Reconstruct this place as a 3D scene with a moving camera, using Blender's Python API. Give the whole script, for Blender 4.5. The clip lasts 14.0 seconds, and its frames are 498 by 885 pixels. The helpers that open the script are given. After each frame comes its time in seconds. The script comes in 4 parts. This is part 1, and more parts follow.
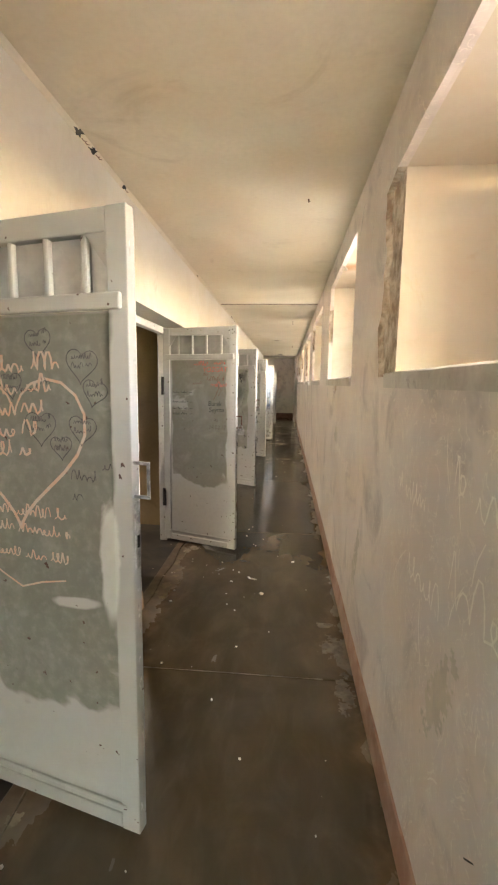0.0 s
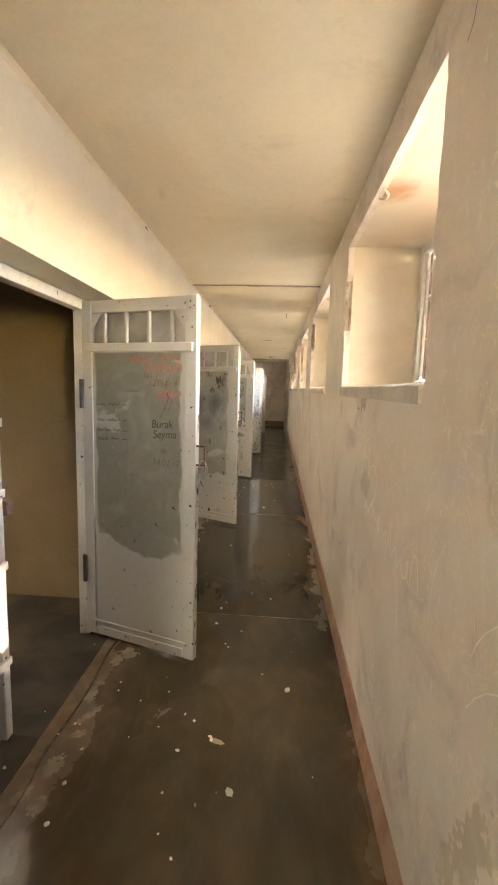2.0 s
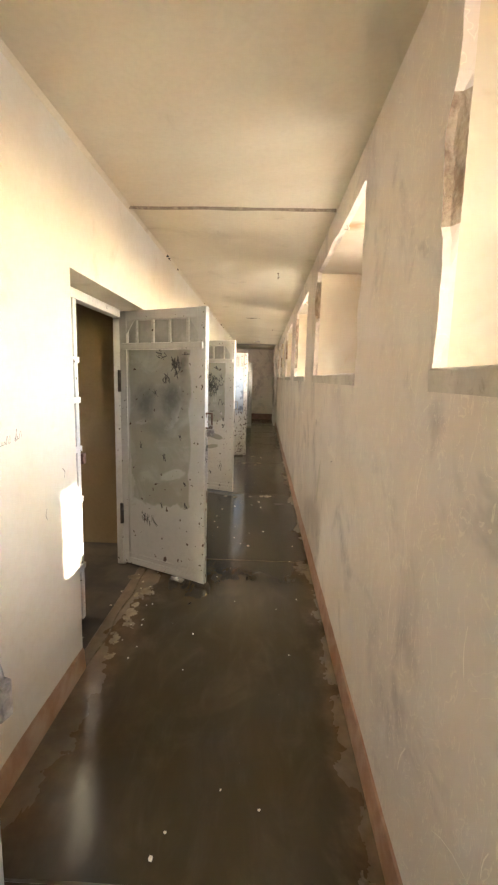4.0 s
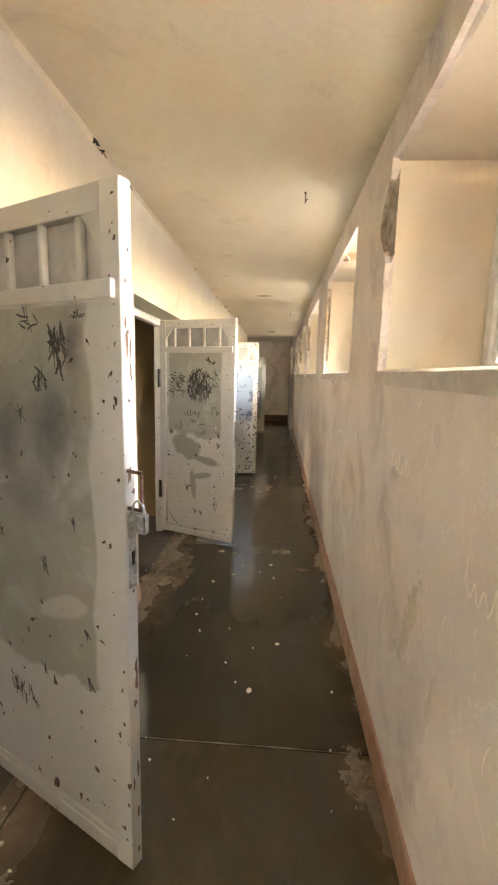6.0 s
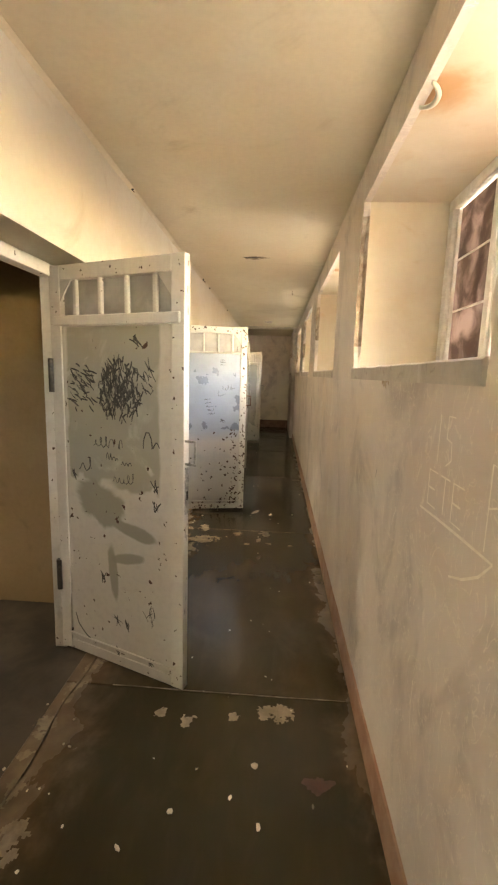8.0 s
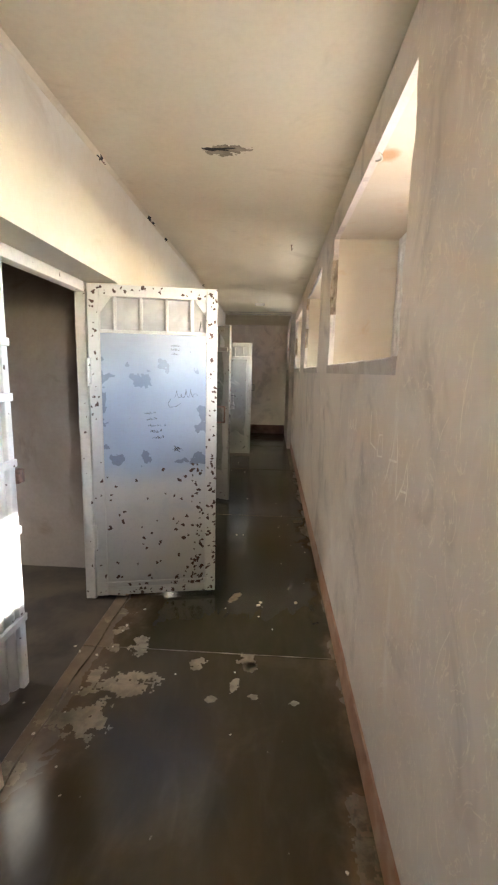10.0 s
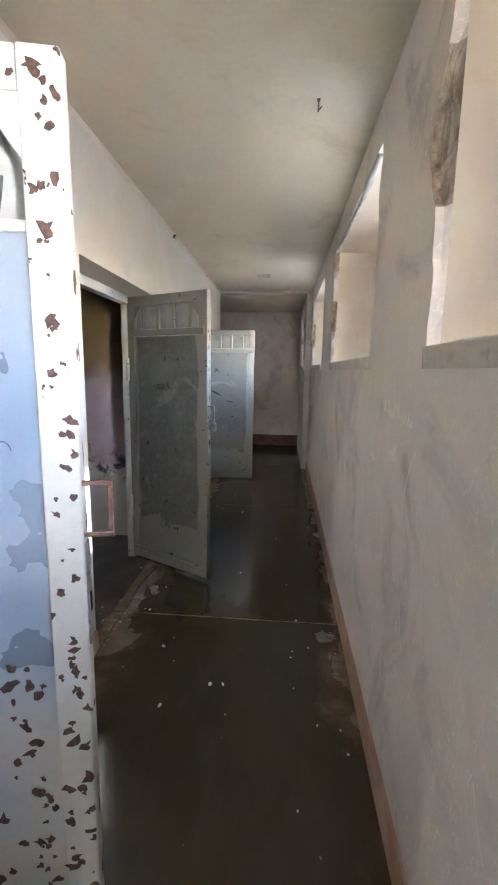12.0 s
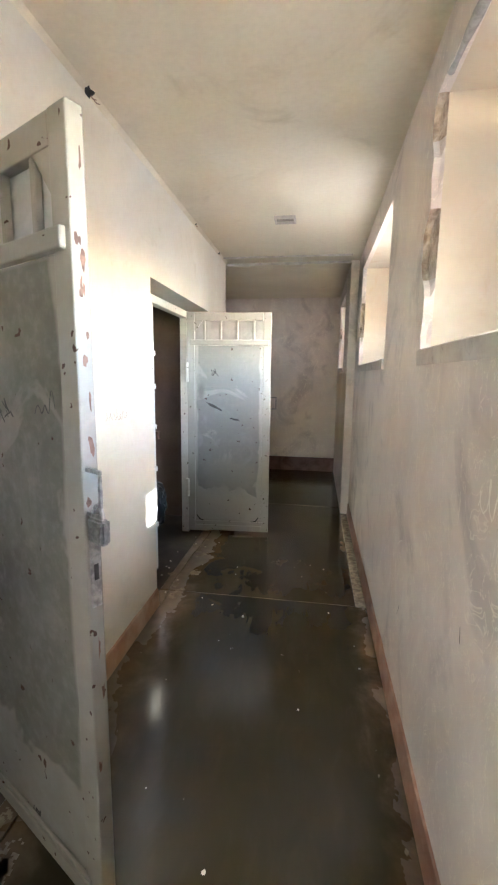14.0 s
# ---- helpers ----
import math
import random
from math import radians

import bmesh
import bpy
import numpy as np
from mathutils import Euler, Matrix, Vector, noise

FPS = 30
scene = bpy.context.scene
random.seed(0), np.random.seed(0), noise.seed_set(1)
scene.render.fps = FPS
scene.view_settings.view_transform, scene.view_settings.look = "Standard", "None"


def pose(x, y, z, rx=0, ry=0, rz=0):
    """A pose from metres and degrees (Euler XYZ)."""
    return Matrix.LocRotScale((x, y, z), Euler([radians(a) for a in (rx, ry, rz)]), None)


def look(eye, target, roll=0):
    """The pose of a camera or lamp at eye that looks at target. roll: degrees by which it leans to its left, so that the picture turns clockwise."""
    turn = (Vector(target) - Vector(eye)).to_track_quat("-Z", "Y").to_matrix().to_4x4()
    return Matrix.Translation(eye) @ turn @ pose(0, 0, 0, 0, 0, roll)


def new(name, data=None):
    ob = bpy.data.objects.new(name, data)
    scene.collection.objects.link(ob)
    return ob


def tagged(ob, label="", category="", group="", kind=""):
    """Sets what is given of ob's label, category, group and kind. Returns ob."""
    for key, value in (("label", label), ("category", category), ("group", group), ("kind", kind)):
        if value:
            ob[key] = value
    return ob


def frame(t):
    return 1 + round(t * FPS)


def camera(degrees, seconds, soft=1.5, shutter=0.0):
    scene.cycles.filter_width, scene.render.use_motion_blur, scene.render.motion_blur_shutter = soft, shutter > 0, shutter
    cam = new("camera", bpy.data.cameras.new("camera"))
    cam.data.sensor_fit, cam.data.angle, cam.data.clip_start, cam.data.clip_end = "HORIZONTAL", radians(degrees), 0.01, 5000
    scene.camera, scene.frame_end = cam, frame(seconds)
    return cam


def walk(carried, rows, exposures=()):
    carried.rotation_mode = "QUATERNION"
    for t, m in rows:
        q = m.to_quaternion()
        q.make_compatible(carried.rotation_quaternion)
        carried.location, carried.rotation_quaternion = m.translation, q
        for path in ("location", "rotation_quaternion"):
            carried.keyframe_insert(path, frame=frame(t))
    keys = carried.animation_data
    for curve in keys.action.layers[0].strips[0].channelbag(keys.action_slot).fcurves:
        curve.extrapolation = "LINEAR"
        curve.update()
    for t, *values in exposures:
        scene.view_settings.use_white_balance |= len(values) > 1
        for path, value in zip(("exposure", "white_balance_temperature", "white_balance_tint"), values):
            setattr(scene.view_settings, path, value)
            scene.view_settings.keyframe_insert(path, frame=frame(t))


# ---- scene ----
cam = camera(60.0, 14.0, soft=2.2)
PATH = [
    (0, (0.167, -1.056, 1.565), (0.0, 0.918, 1.293), 0.8),
    (0.5, (0.166, -0.713, 1.585), (0.014, 1.263, 1.316), 1.0),
    (1, (0.166, -0.342, 1.567), (0.035, 1.638, 1.313), 1.2),
    (1.5, (0.185, 0.056, 1.589), (0.058, 2.036, 1.34), 1.4),
    (2, (0.149, 0.481, 1.589), (0.029, 2.462, 1.339), 1.6),
    (2.5, (0.141, 0.903, 1.584), (0.012, 2.884, 1.346), 1.7),
    (3, (0.151, 1.335, 1.59), (0.022, 3.314, 1.333), 2.0),
    (3.5, (0.131, 1.771, 1.578), (0.076, 3.75, 1.295), 1.4),
    (6, (0.125, 4.163, 1.589), (-0.001, 6.134, 1.275), 1.4),
    (6.5, (0.132, 4.66, 1.567), (-0.012, 6.628, 1.24), 1.0),
    (7, (0.132, 5.131, 1.563), (-0.01, 7.097, 1.226), 1.1),
    (7.5, (0.132, 5.604, 1.568), (0.02, 7.571, 1.227), 1.0),
    (8, (0.147, 6.083, 1.567), (0.027, 8.055, 1.252), 1.7),
    (10.5, (0.172, 8.568, 1.55), (0.073, 10.537, 1.213), 1.3),
    (11, (0.172, 9.074, 1.54), (0.073, 11.04, 1.186), 1.5),
    (11.5, (0.178, 9.588, 1.532), (0.07, 11.554, 1.181), 0.9),
    (12, (0.19, 10.109, 1.544), (0.036, 12.075, 1.211), 1.0),
    (12.5, (0.197, 10.626, 1.529), (0.036, 12.592, 1.199), 0.7),
    (13, (0.213, 11.136, 1.514), (0.001, 13.096, 1.178), 0.5),
    (13.5, (0.207, 11.62, 1.507), (-0.052, 13.576, 1.183), 0.6),
    (14, (0.191, 12.13, 1.511), (-0.111, 14.082, 1.202), 0.7),
]
EXPOSURES = [(0.0, 4.55, 6400, 10), (2.0, 4.4, 6900, 10), (3.0, 4.45, 6600, 10), (6.0, 4.5, 6600, 10), (7.0, 4.25, 7500, 10), (8.5, 4.25, 7300, 10), (10.2, 4.3, 5700, 10), (12.0, 4.3, 5050, 10), (13.5, 5.0, 5400, 10), (14.0, 5.1, 5400, 10)]
walk(cam, [(t, look(eye, target, roll)) for t, eye, target, roll in PATH], EXPOSURES)

# ---- world, sun, exposure ----
world = bpy.data.worlds.new("sky")
scene.world = world
world.use_nodes = True
wn = world.node_tree.nodes
sky = wn.new("ShaderNodeTexSky")
sky.sky_type = "NISHITA"
sky.sun_disc = False
SUN_WAY = Vector((-1.0, 1.21, -0.75)).normalized()
sky.sun_elevation = math.asin(-SUN_WAY.z)
sky.sun_rotation = math.atan2(-SUN_WAY.x, -SUN_WAY.y)
wn["Background"].inputs["Strength"].default_value = 0.5
world.node_tree.links.new(sky.outputs["Color"], wn["Background"].inputs["Color"])
sun = new("sun", bpy.data.lights.new("sun", "SUN"))
sun.data.energy, sun.data.angle, sun.data.color = 2.6, radians(0.6), (1.0, 0.93, 0.82)
sun.matrix_world = look((8, -10, 8), Vector((8, -10, 8)) + SUN_WAY)



def fill_lamp(name, eye, target, wide, high, watts, colour, spread=180):
    """An added area lamp in an assumed, unseen opening; stands in for sky light."""
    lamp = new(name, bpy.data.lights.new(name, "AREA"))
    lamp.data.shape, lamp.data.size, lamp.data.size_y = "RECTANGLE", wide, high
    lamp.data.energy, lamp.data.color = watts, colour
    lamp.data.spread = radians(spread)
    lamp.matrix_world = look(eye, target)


# Fill lamp behind the camera; its doorway is assumed and never seen.
fill_lamp("fill_entrance", (-0.11, -9.05, 1.1), (-0.11, 0, 1.1), 1.2, 2.1, 1.5, (1.0, 0.95, 0.88))
# Fill lamps brighten the cells from added window openings, out of view.
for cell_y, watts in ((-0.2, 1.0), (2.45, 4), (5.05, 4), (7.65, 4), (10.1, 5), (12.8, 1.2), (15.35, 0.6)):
    fill_lamp("fill_cell", (-3.98, cell_y, 2.1), (-3.0, cell_y, 0.6), 0.8, 0.28, 0.3 * watts, (1.0, 0.88, 0.72), 90)

# ---- materials ----


class Nodes:
    """Short hand for building one node material."""

    def __init__(self, name, rough=0.8, metal=0.0, specular=0.5):
        self.m = bpy.data.materials.new(name)
        self.m.use_nodes = True
        self.tree = self.m.node_tree
        self.b = self.tree.nodes["Principled BSDF"]
        self.b.inputs["Roughness"].default_value = rough
        self.b.inputs["Metallic"].default_value = metal
        self.b.inputs["Specular IOR Level"].default_value = specular
        self.co = self.tree.nodes.new("ShaderNodeTexCoord").outputs["Object"]

    def put(self, value, socket):
        if isinstance(value, (int, float)):
            socket.default_value = value
        elif isinstance(value, tuple):
            socket.default_value = (*value, 1.0)[: len(socket.default_value)]
        else:
            self.tree.links.new(value, socket)

    def stretch(self, scale, shift=(0, 0, 0)):
        n = self.tree.nodes.new("ShaderNodeMapping")
        n.inputs["Scale"].default_value = scale
        n.inputs["Location"].default_value = shift
        self.put(self.co, n.inputs["Vector"])
        return n.outputs["Vector"]

    def noise(self, scale, detail=4.0, rough=0.55, warp=0.0, vec=None):
        n = self.tree.nodes.new("ShaderNodeTexNoise")
        for key, v in (("Scale", scale), ("Detail", detail), ("Roughness", rough), ("Distortion", warp)):
            n.inputs[key].default_value = v
        self.put(vec or self.co, n.inputs["Vector"])
        return n.outputs["Fac"]

    def axis(self, which):
        n = self.tree.nodes.new("ShaderNodeSeparateXYZ")
        self.put(self.co, n.inputs[0])
        return n.outputs[which]

    def span(self, fac, a, b, lo=0.0, hi=1.0):
        n = self.tree.nodes.new("ShaderNodeMapRange")
        n.interpolation_type = "SMOOTHSTEP"
        for key, v in (("Value", fac), ("From Min", a), ("From Max", b), ("To Min", lo), ("To Max", hi)):
            self.put(v, n.inputs[key])
        return n.outputs["Result"]

    def math(self, op, a, b=0.0, c=0.0):
        n = self.tree.nodes.new("ShaderNodeMath")
        n.operation = op
        self.put(a, n.inputs[0]), self.put(b, n.inputs[1]), self.put(c, n.inputs[2])
        return n.outputs[0]

    def mix(self, fac, a, b):
        n = self.tree.nodes.new("ShaderNodeMix")
        n.data_type = "RGBA"
        self.put(fac, n.inputs["Factor"]), self.put(a, n.inputs["A"]), self.put(b, n.inputs["B"])
        return n.outputs["Result"]

    def done(self, colour, height=None, strength=0.3, depth=0.01, rough=None):
        self.put(colour, self.b.inputs["Base Color"])
        if rough is not None:
            self.put(rough, self.b.inputs["Roughness"])
        if height is not None:
            n = self.tree.nodes.new("ShaderNodeBump")
            n.inputs["Strength"].default_value, n.inputs["Distance"].default_value = strength, depth
            self.put(height, n.inputs["Height"])
            self.put(n.outputs["Normal"], self.b.inputs["Normal"])
        return self.m


def paint_wall(name, base, stain, pale, blotch=1.2, rough=0.75, bump=0.25):
    """Old wall paint: cloudy tone, rubbed pale places, stains and a trowelled surface."""
    n = Nodes(name, rough)
    cloud = n.noise(blotch, 5, 0.6, 0.6)
    fine = n.noise(38, 5, 0.6)
    c = n.mix(n.span(cloud, 0.35, 0.7), base, pale)
    c = n.mix(n.span(n.noise(blotch * 2.3, 6, 0.65, 1.2), 0.56, 0.78, 0, 0.75), c, stain)
    c = n.mix(n.span(fine, 0.3, 0.8, 0, 0.18), c, stain)
    h = n.math("ADD", n.math("MULTIPLY", n.noise(7, 3), 0.9), n.math("MULTIPLY", fine, 0.35))
    return n.done(c, h, bump, 0.012)


def right_plaster():
    """Grey cement plaster with rubbed beige patches, slanting scratches and chalky smears."""
    n = Nodes("grey_plaster", 0.75, specular=0.25)
    c = n.mix(n.span(n.noise(1.1, 4, 0.55, 0.7), 0.32, 0.7), (0.62, 0.54, 0.475), (0.71, 0.635, 0.56))
    c = n.mix(n.span(n.noise(0.9, 4, 0.55, 0.8, n.stretch((1, 1, 1), (3, 1, 7))), 0.5, 0.72, 0, 0.6), c, (0.70, 0.585, 0.46))
    slant = n.stretch((1, 1.3, 0.8), (2, 2, 9))
    c = n.mix(n.span(n.noise(2.6, 4, 0.6, 1.1, slant), 0.54, 0.74, 0, 0.6), c, (0.74, 0.68, 0.60))
    c = n.mix(n.span(n.noise(2.1, 4, 0.6, 1.0, n.stretch((1, 1, 1), (7, 3, 1))), 0.50, 0.72, 0, 0.65), c, (0.40, 0.345, 0.315))
    lines = n.noise(5, 3, 0.6, 2.2, n.stretch((1, 1.5, 0.9), (1, 5, 2)))
    c = n.mix(n.span(n.math("ABSOLUTE", n.math("SUBTRACT", lines, 0.5)), 0.0, 0.014, 0.6, 0.0), c, (0.82, 0.75, 0.63))
    h = n.math("ADD", n.noise(4, 4, 0.5, 0.5), n.math("MULTIPLY", n.noise(45, 3), 0.18))
    return n.done(c, h, 0.3, 0.015, n.span(n.noise(3, 4), 0.3, 0.7, 0.62, 0.85))


def floor_paint(name, wear, shift=(0, 0, 0)):
    """Polished cement: dark olive gloss where it is whole, brown and cloudy where the coat is worn."""
    n = Nodes(name, 0.2, specular=0.5)
    v = n.stretch((1, 0.75, 1), shift)
    cloud = n.noise(1.5, 3, 0.5, 0.5, v)
    dark, pale = (tuple(p + (q - p) * wear for p, q in zip(a, b)) for a, b in (((0.030, 0.025, 0.012), (0.062, 0.044, 0.024)), ((0.042, 0.034, 0.017), (0.084, 0.060, 0.033))))
    c = n.mix(n.span(cloud, 0.25, 0.75), dark, pale)
    scuff = n.noise(3.4, 5, 0.58, 0.7, v)
    worn = n.span(scuff, 0.66 - 0.34 * wear, 1.0 - 0.2 * wear, 0.0, 0.25 + 0.25 * wear)
    c = n.mix(worn, c, (0.155, 0.108, 0.058))
    rub = n.noise(7, 4, 0.6, 0.9, n.stretch((1.6, 0.5, 1), shift))
    c = n.mix(n.span(rub, 0.4, 0.95, 0.0, 0.1 + 0.3 * wear), c, (0.135, 0.10, 0.06))
    x = n.axis("X")
    ragged = n.math("MULTIPLY", n.math("SUBTRACT", n.noise(3.2, 5, 0.6, 0.4, v), 0.5), 0.55)
    left = n.span(n.math("ADD", x, ragged), -0.82, -0.52, 0.65, 0.0)
    right = n.span(n.math("ADD", x, ragged), 0.44, 0.68, 0.0, 0.8)
    dust = n.math("MAXIMUM", left, right)
    c = n.mix(dust, c, n.mix(n.span(n.noise(9, 5, 0.6), 0.35, 0.7), (0.17, 0.105, 0.058), (0.27, 0.185, 0.115)))
    c = n.mix(n.span(n.noise(21, 3, 0.5, 0.2, v), 0.735, 0.77, 0, 0.5), c, (0.36, 0.31, 0.23))
    r = n.math("ADD", n.span(n.noise(2.2, 3, 0.5, 0.4, v), 0.2, 0.8, 0.13, 0.22), n.math("MULTIPLY", n.math("MAXIMUM", worn, dust), 0.25))
    return n.done(c, n.noise(2.4, 2, 0.4), 0.05, 0.01, r)


def door_paint(name, edge, field, low, line, seed, chips=0.0, metal=0.0, rough=0.58, blur=0.0, soft=0.02, smears=()):
    """Steel leaf: pale coat, an over-painted field ending in a wavy line at the height given, dark chips."""
    n = Nodes(name, rough, metal, 0.35)
    v = n.stretch((1, 1, 1), (seed * 3.1, seed, seed * 1.7))
    z = n.axis("Z")
    wob = n.math("ADD", n.math("MULTIPLY", n.noise(3.5, 3, 0.5, 0.6, v), 0.55), -0.27)
    inside = n.span(n.math("ADD", z, wob), line - soft, line + soft)
    x = n.axis("X")
    inside = n.math("MULTIPLY", inside, n.span(n.math("ADD", x, n.math("MULTIPLY", wob, 0.12)), 0.085, 0.105))
    inside = n.math("MULTIPLY", inside, n.span(n.math("ADD", x, n.math("MULTIPLY", wob, 0.15)), 0.675, 0.655))
    inside = n.math("MULTIPLY", inside, n.span(z, 1.745, 1.73))
    inside = n.math("MULTIPLY", inside, n.span(n.noise(2.1, 5, 0.6, 1.2, v), 0.66 + blur, 0.6 - blur, 0.35, 1.0))
    c = n.mix(inside, edge, field)
    c = n.mix(n.math("MULTIPLY", inside, n.span(n.noise(4, 6, 0.6, 0.8, v), 0.5, 0.72, 0, 0.75)), c, low)
    for cx, cz, rx, rz, tilt, hard, much, tone in smears:
        dx, dz = n.math("SUBTRACT", x, cx), n.math("SUBTRACT", z, cz)
        co, si = math.cos(tilt), math.sin(tilt)
        p = n.math("DIVIDE", n.math("ADD", n.math("MULTIPLY", dx, co), n.math("MULTIPLY", dz, si)), rx)
        q = n.math("DIVIDE", n.math("SUBTRACT", n.math("MULTIPLY", dz, co), n.math("MULTIPLY", dx, si)), rz)
        r = n.math("SQRT", n.math("ADD", n.math("MULTIPLY", p, p), n.math("MULTIPLY", q, q)))
        r = n.math("ADD", r, n.math("MULTIPLY", n.math("SUBTRACT", n.noise(5, 5, 0.55, 0.6, v), 0.5), 1.3))
        c = n.mix(n.span(r, hard, 1.15, much, 0.0), c, tone)
    c = n.mix(n.span(n.noise(30, 4, 0.6, 0, v), 0.4, 0.8, 0, 0.25), c, (0.3, 0.29, 0.26))
    c = n.mix(n.span(n.noise(6, 6, 0.7, 0.5, v), 0.6, 0.75, 0, 0.25), c, (0.36, 0.3, 0.24))
    rust = n.span(n.noise(26, 3, 0.5, 0.3, v), 0.705 - chips, 0.715 - chips)
    c = n.mix(rust, c, (0.075, 0.042, 0.03))
    h = n.math("SUBTRACT", n.math("MULTIPLY", n.noise(9, 3, 0.5, 0, v), 0.6), rust)
    return n.done(c, h, 0.18, 0.006, n.math("ADD", n.span(n.noise(7, 4, 0.6, 0, v), 0.3, 0.7, rough - 0.08, rough + 0.15), n.math("MULTIPLY", rust, 0.3)))


def plain(name, a, b, scale=20, rough=0.6, metal=0.0, bump=0.2):
    n = Nodes(name, rough, metal)
    f = n.noise(scale, 5, 0.6, 0.3)
    return n.done(n.mix(n.span(f, 0.35, 0.65), a, b), f, bump, 0.005)



def pink_cell():
    """Cell wall in bands: brown above, mauve in the middle, grey-white with mould below."""
    n = Nodes("cell_band_paint", 0.8)
    z = n.math("ADD", n.axis("Z"), n.math("MULTIPLY", n.math("SUBTRACT", n.noise(2.4, 5, 0.6, 0.5), 0.5), 0.35))
    c = n.mix(n.span(z, 1.35, 1.60), (0.40, 0.30, 0.31), (0.22, 0.145, 0.075))
    c = n.mix(n.span(z, 0.60, 0.72), (0.46, 0.45, 0.43), c)
    mould = n.math("MULTIPLY", n.span(n.noise(9, 6, 0.7, 0.4), 0.5, 0.58), n.span(n.math("ABSOLUTE", n.math("SUBTRACT", z, 0.66)), 0.05, 0.16, 1.0, 0.0))
    c = n.mix(mould, c, (0.06, 0.06, 0.06))
    return n.done(c, n.noise(20, 5), 0.3, 0.01)


def reveal_paint():
    """Cream paint of the window reveals, with soft rust stains under the heads."""
    n = Nodes("reveal_paint", 0.75)
    c = n.mix(n.span(n.noise(1.6, 5, 0.6, 0.6), 0.35, 0.7), (0.56, 0.47, 0.335), (0.62, 0.555, 0.43))
    c = n.mix(n.span(n.noise(3.4, 6, 0.65, 1.2), 0.56, 0.78, 0, 0.6), c, (0.52, 0.36, 0.20))
    for y, s in ((2.62, 0.17), (7.70, 0.20), (10.15, 0.10), (5.0, 0.12)):
        d = n.tree.nodes.new("ShaderNodeVectorMath")
        d.operation = "DISTANCE"
        n.put(n.co, d.inputs[0])
        d.inputs[1].default_value = (0.64, y, 2.5)
        near = n.math("ADD", d.outputs["Value"], n.math("MULTIPLY", n.noise(9, 4, 0.6, 0.5), 0.12))
        c = n.mix(n.span(near, 0.05 + s * 0.25, 0.05 + s, 0.85, 0.0), c, (0.40, 0.20, 0.07))
    return n.done(c, n.math("ADD", n.noise(7, 3), n.math("MULTIPLY", n.noise(40, 4), 0.3)), 0.15, 0.012)


def sky_tint_bare_sheet():
    """Bluish bare steel sheet, its blue deepened for reflected sky, clouded, fading into chalky white paint near the
    foot.
    """
    n = Nodes("sky_tint_bare_sheet", 0.3, 0.35, 0.5)
    z = n.math("ADD", n.axis("Z"), n.math("MULTIPLY", n.math("SUBTRACT", n.noise(2.6, 3, 0.5, 0.3), 0.5), 0.30))
    # Reflection of the blue sky is put into both steel tones.
    c = n.mix(n.span(n.noise(2.3, 1, 0.4, 0.2), 0.25, 0.75), (0.25, 0.30, 0.385), (0.34, 0.395, 0.49))
    c = n.mix(n.span(z, 1.38, 1.72, 0, 0.5), c, (0.28, 0.275, 0.29))
    low = n.span(z, 0.95, 0.72)
    c = n.mix(low, c, (0.50, 0.485, 0.455))
    c = n.mix(n.math("MULTIPLY", low, n.span(n.noise(4.5, 5, 0.55, 0.4), 0.52, 0.72, 0, 0.55)), c, (0.40, 0.41, 0.42))
    c = n.mix(n.span(n.noise(60, 4, 0.6), 0.5, 0.8, 0, 0.2), c, (0.25, 0.25, 0.26))
    return n.done(c, n.noise(3.5, 3), 0.25, 0.02, n.math("ADD", n.math("MULTIPLY", low, 0.25), n.span(n.noise(5, 4), 0.3, 0.7, 0.24, 0.42)))


CEIL = paint_wall("ceiling_paint", (0.61, 0.53, 0.38), (0.46, 0.38, 0.25), (0.68, 0.61, 0.46), 0.8, 0.7, 0.12)
CREAM = paint_wall("cream_wall_paint", (0.61, 0.55, 0.43), (0.50, 0.42, 0.30), (0.66, 0.615, 0.52), 1.0, 0.7, 0.15)
REVEAL = reveal_paint()
GREY = right_plaster()


def raw_plaster():
    """Broken plaster edge: upright crumbling layers, pale lime over brown mud brick."""
    n = Nodes("broken_plaster", 0.92)
    f = n.noise(15, 5, 0.65, 0.3, n.stretch((1.3, 1.3, 0.75)))
    c = n.mix(n.span(f, 0.35, 0.66), (0.29, 0.205, 0.14), (0.56, 0.46, 0.35))
    c = n.mix(n.span(n.noise(30, 4, 0.6), 0.5, 0.75, 0, 0.5), c, (0.56, 0.50, 0.40))
    return n.done(c, n.math("ADD", f, n.math("MULTIPLY", n.noise(40, 4), 0.3)), 1.0, 0.03)


RAW = raw_plaster()
FLOOR_WORN = floor_paint("worn_polished_cement", 0.85)
FLOOR_HALF = floor_paint("scuffed_polished_cement", 0.55, (3.1, 1.7, 0))
FLOOR_CLEAN = floor_paint("dark_polished_cement", 0.12, (5.3, 4.1, 0))
JOINT = plain("joint_mortar", (0.16, 0.13, 0.09), (0.34, 0.29, 0.21), 30, 0.8)
SKIRT = plain("red_oxide_skirting", (0.34, 0.17, 0.10), (0.42, 0.26, 0.17), 9, 0.55)
SKIRT_L = plain("ochre_skirting", (0.36, 0.20, 0.11), (0.50, 0.36, 0.24), 4, 0.75)
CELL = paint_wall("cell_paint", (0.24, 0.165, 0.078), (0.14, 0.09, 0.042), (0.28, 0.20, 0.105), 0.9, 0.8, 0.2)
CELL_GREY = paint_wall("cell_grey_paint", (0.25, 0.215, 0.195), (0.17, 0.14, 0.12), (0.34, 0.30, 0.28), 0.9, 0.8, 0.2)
CELL_PINK = pink_cell()
# Same recipe as CELL in a darker brown, for the last partition.
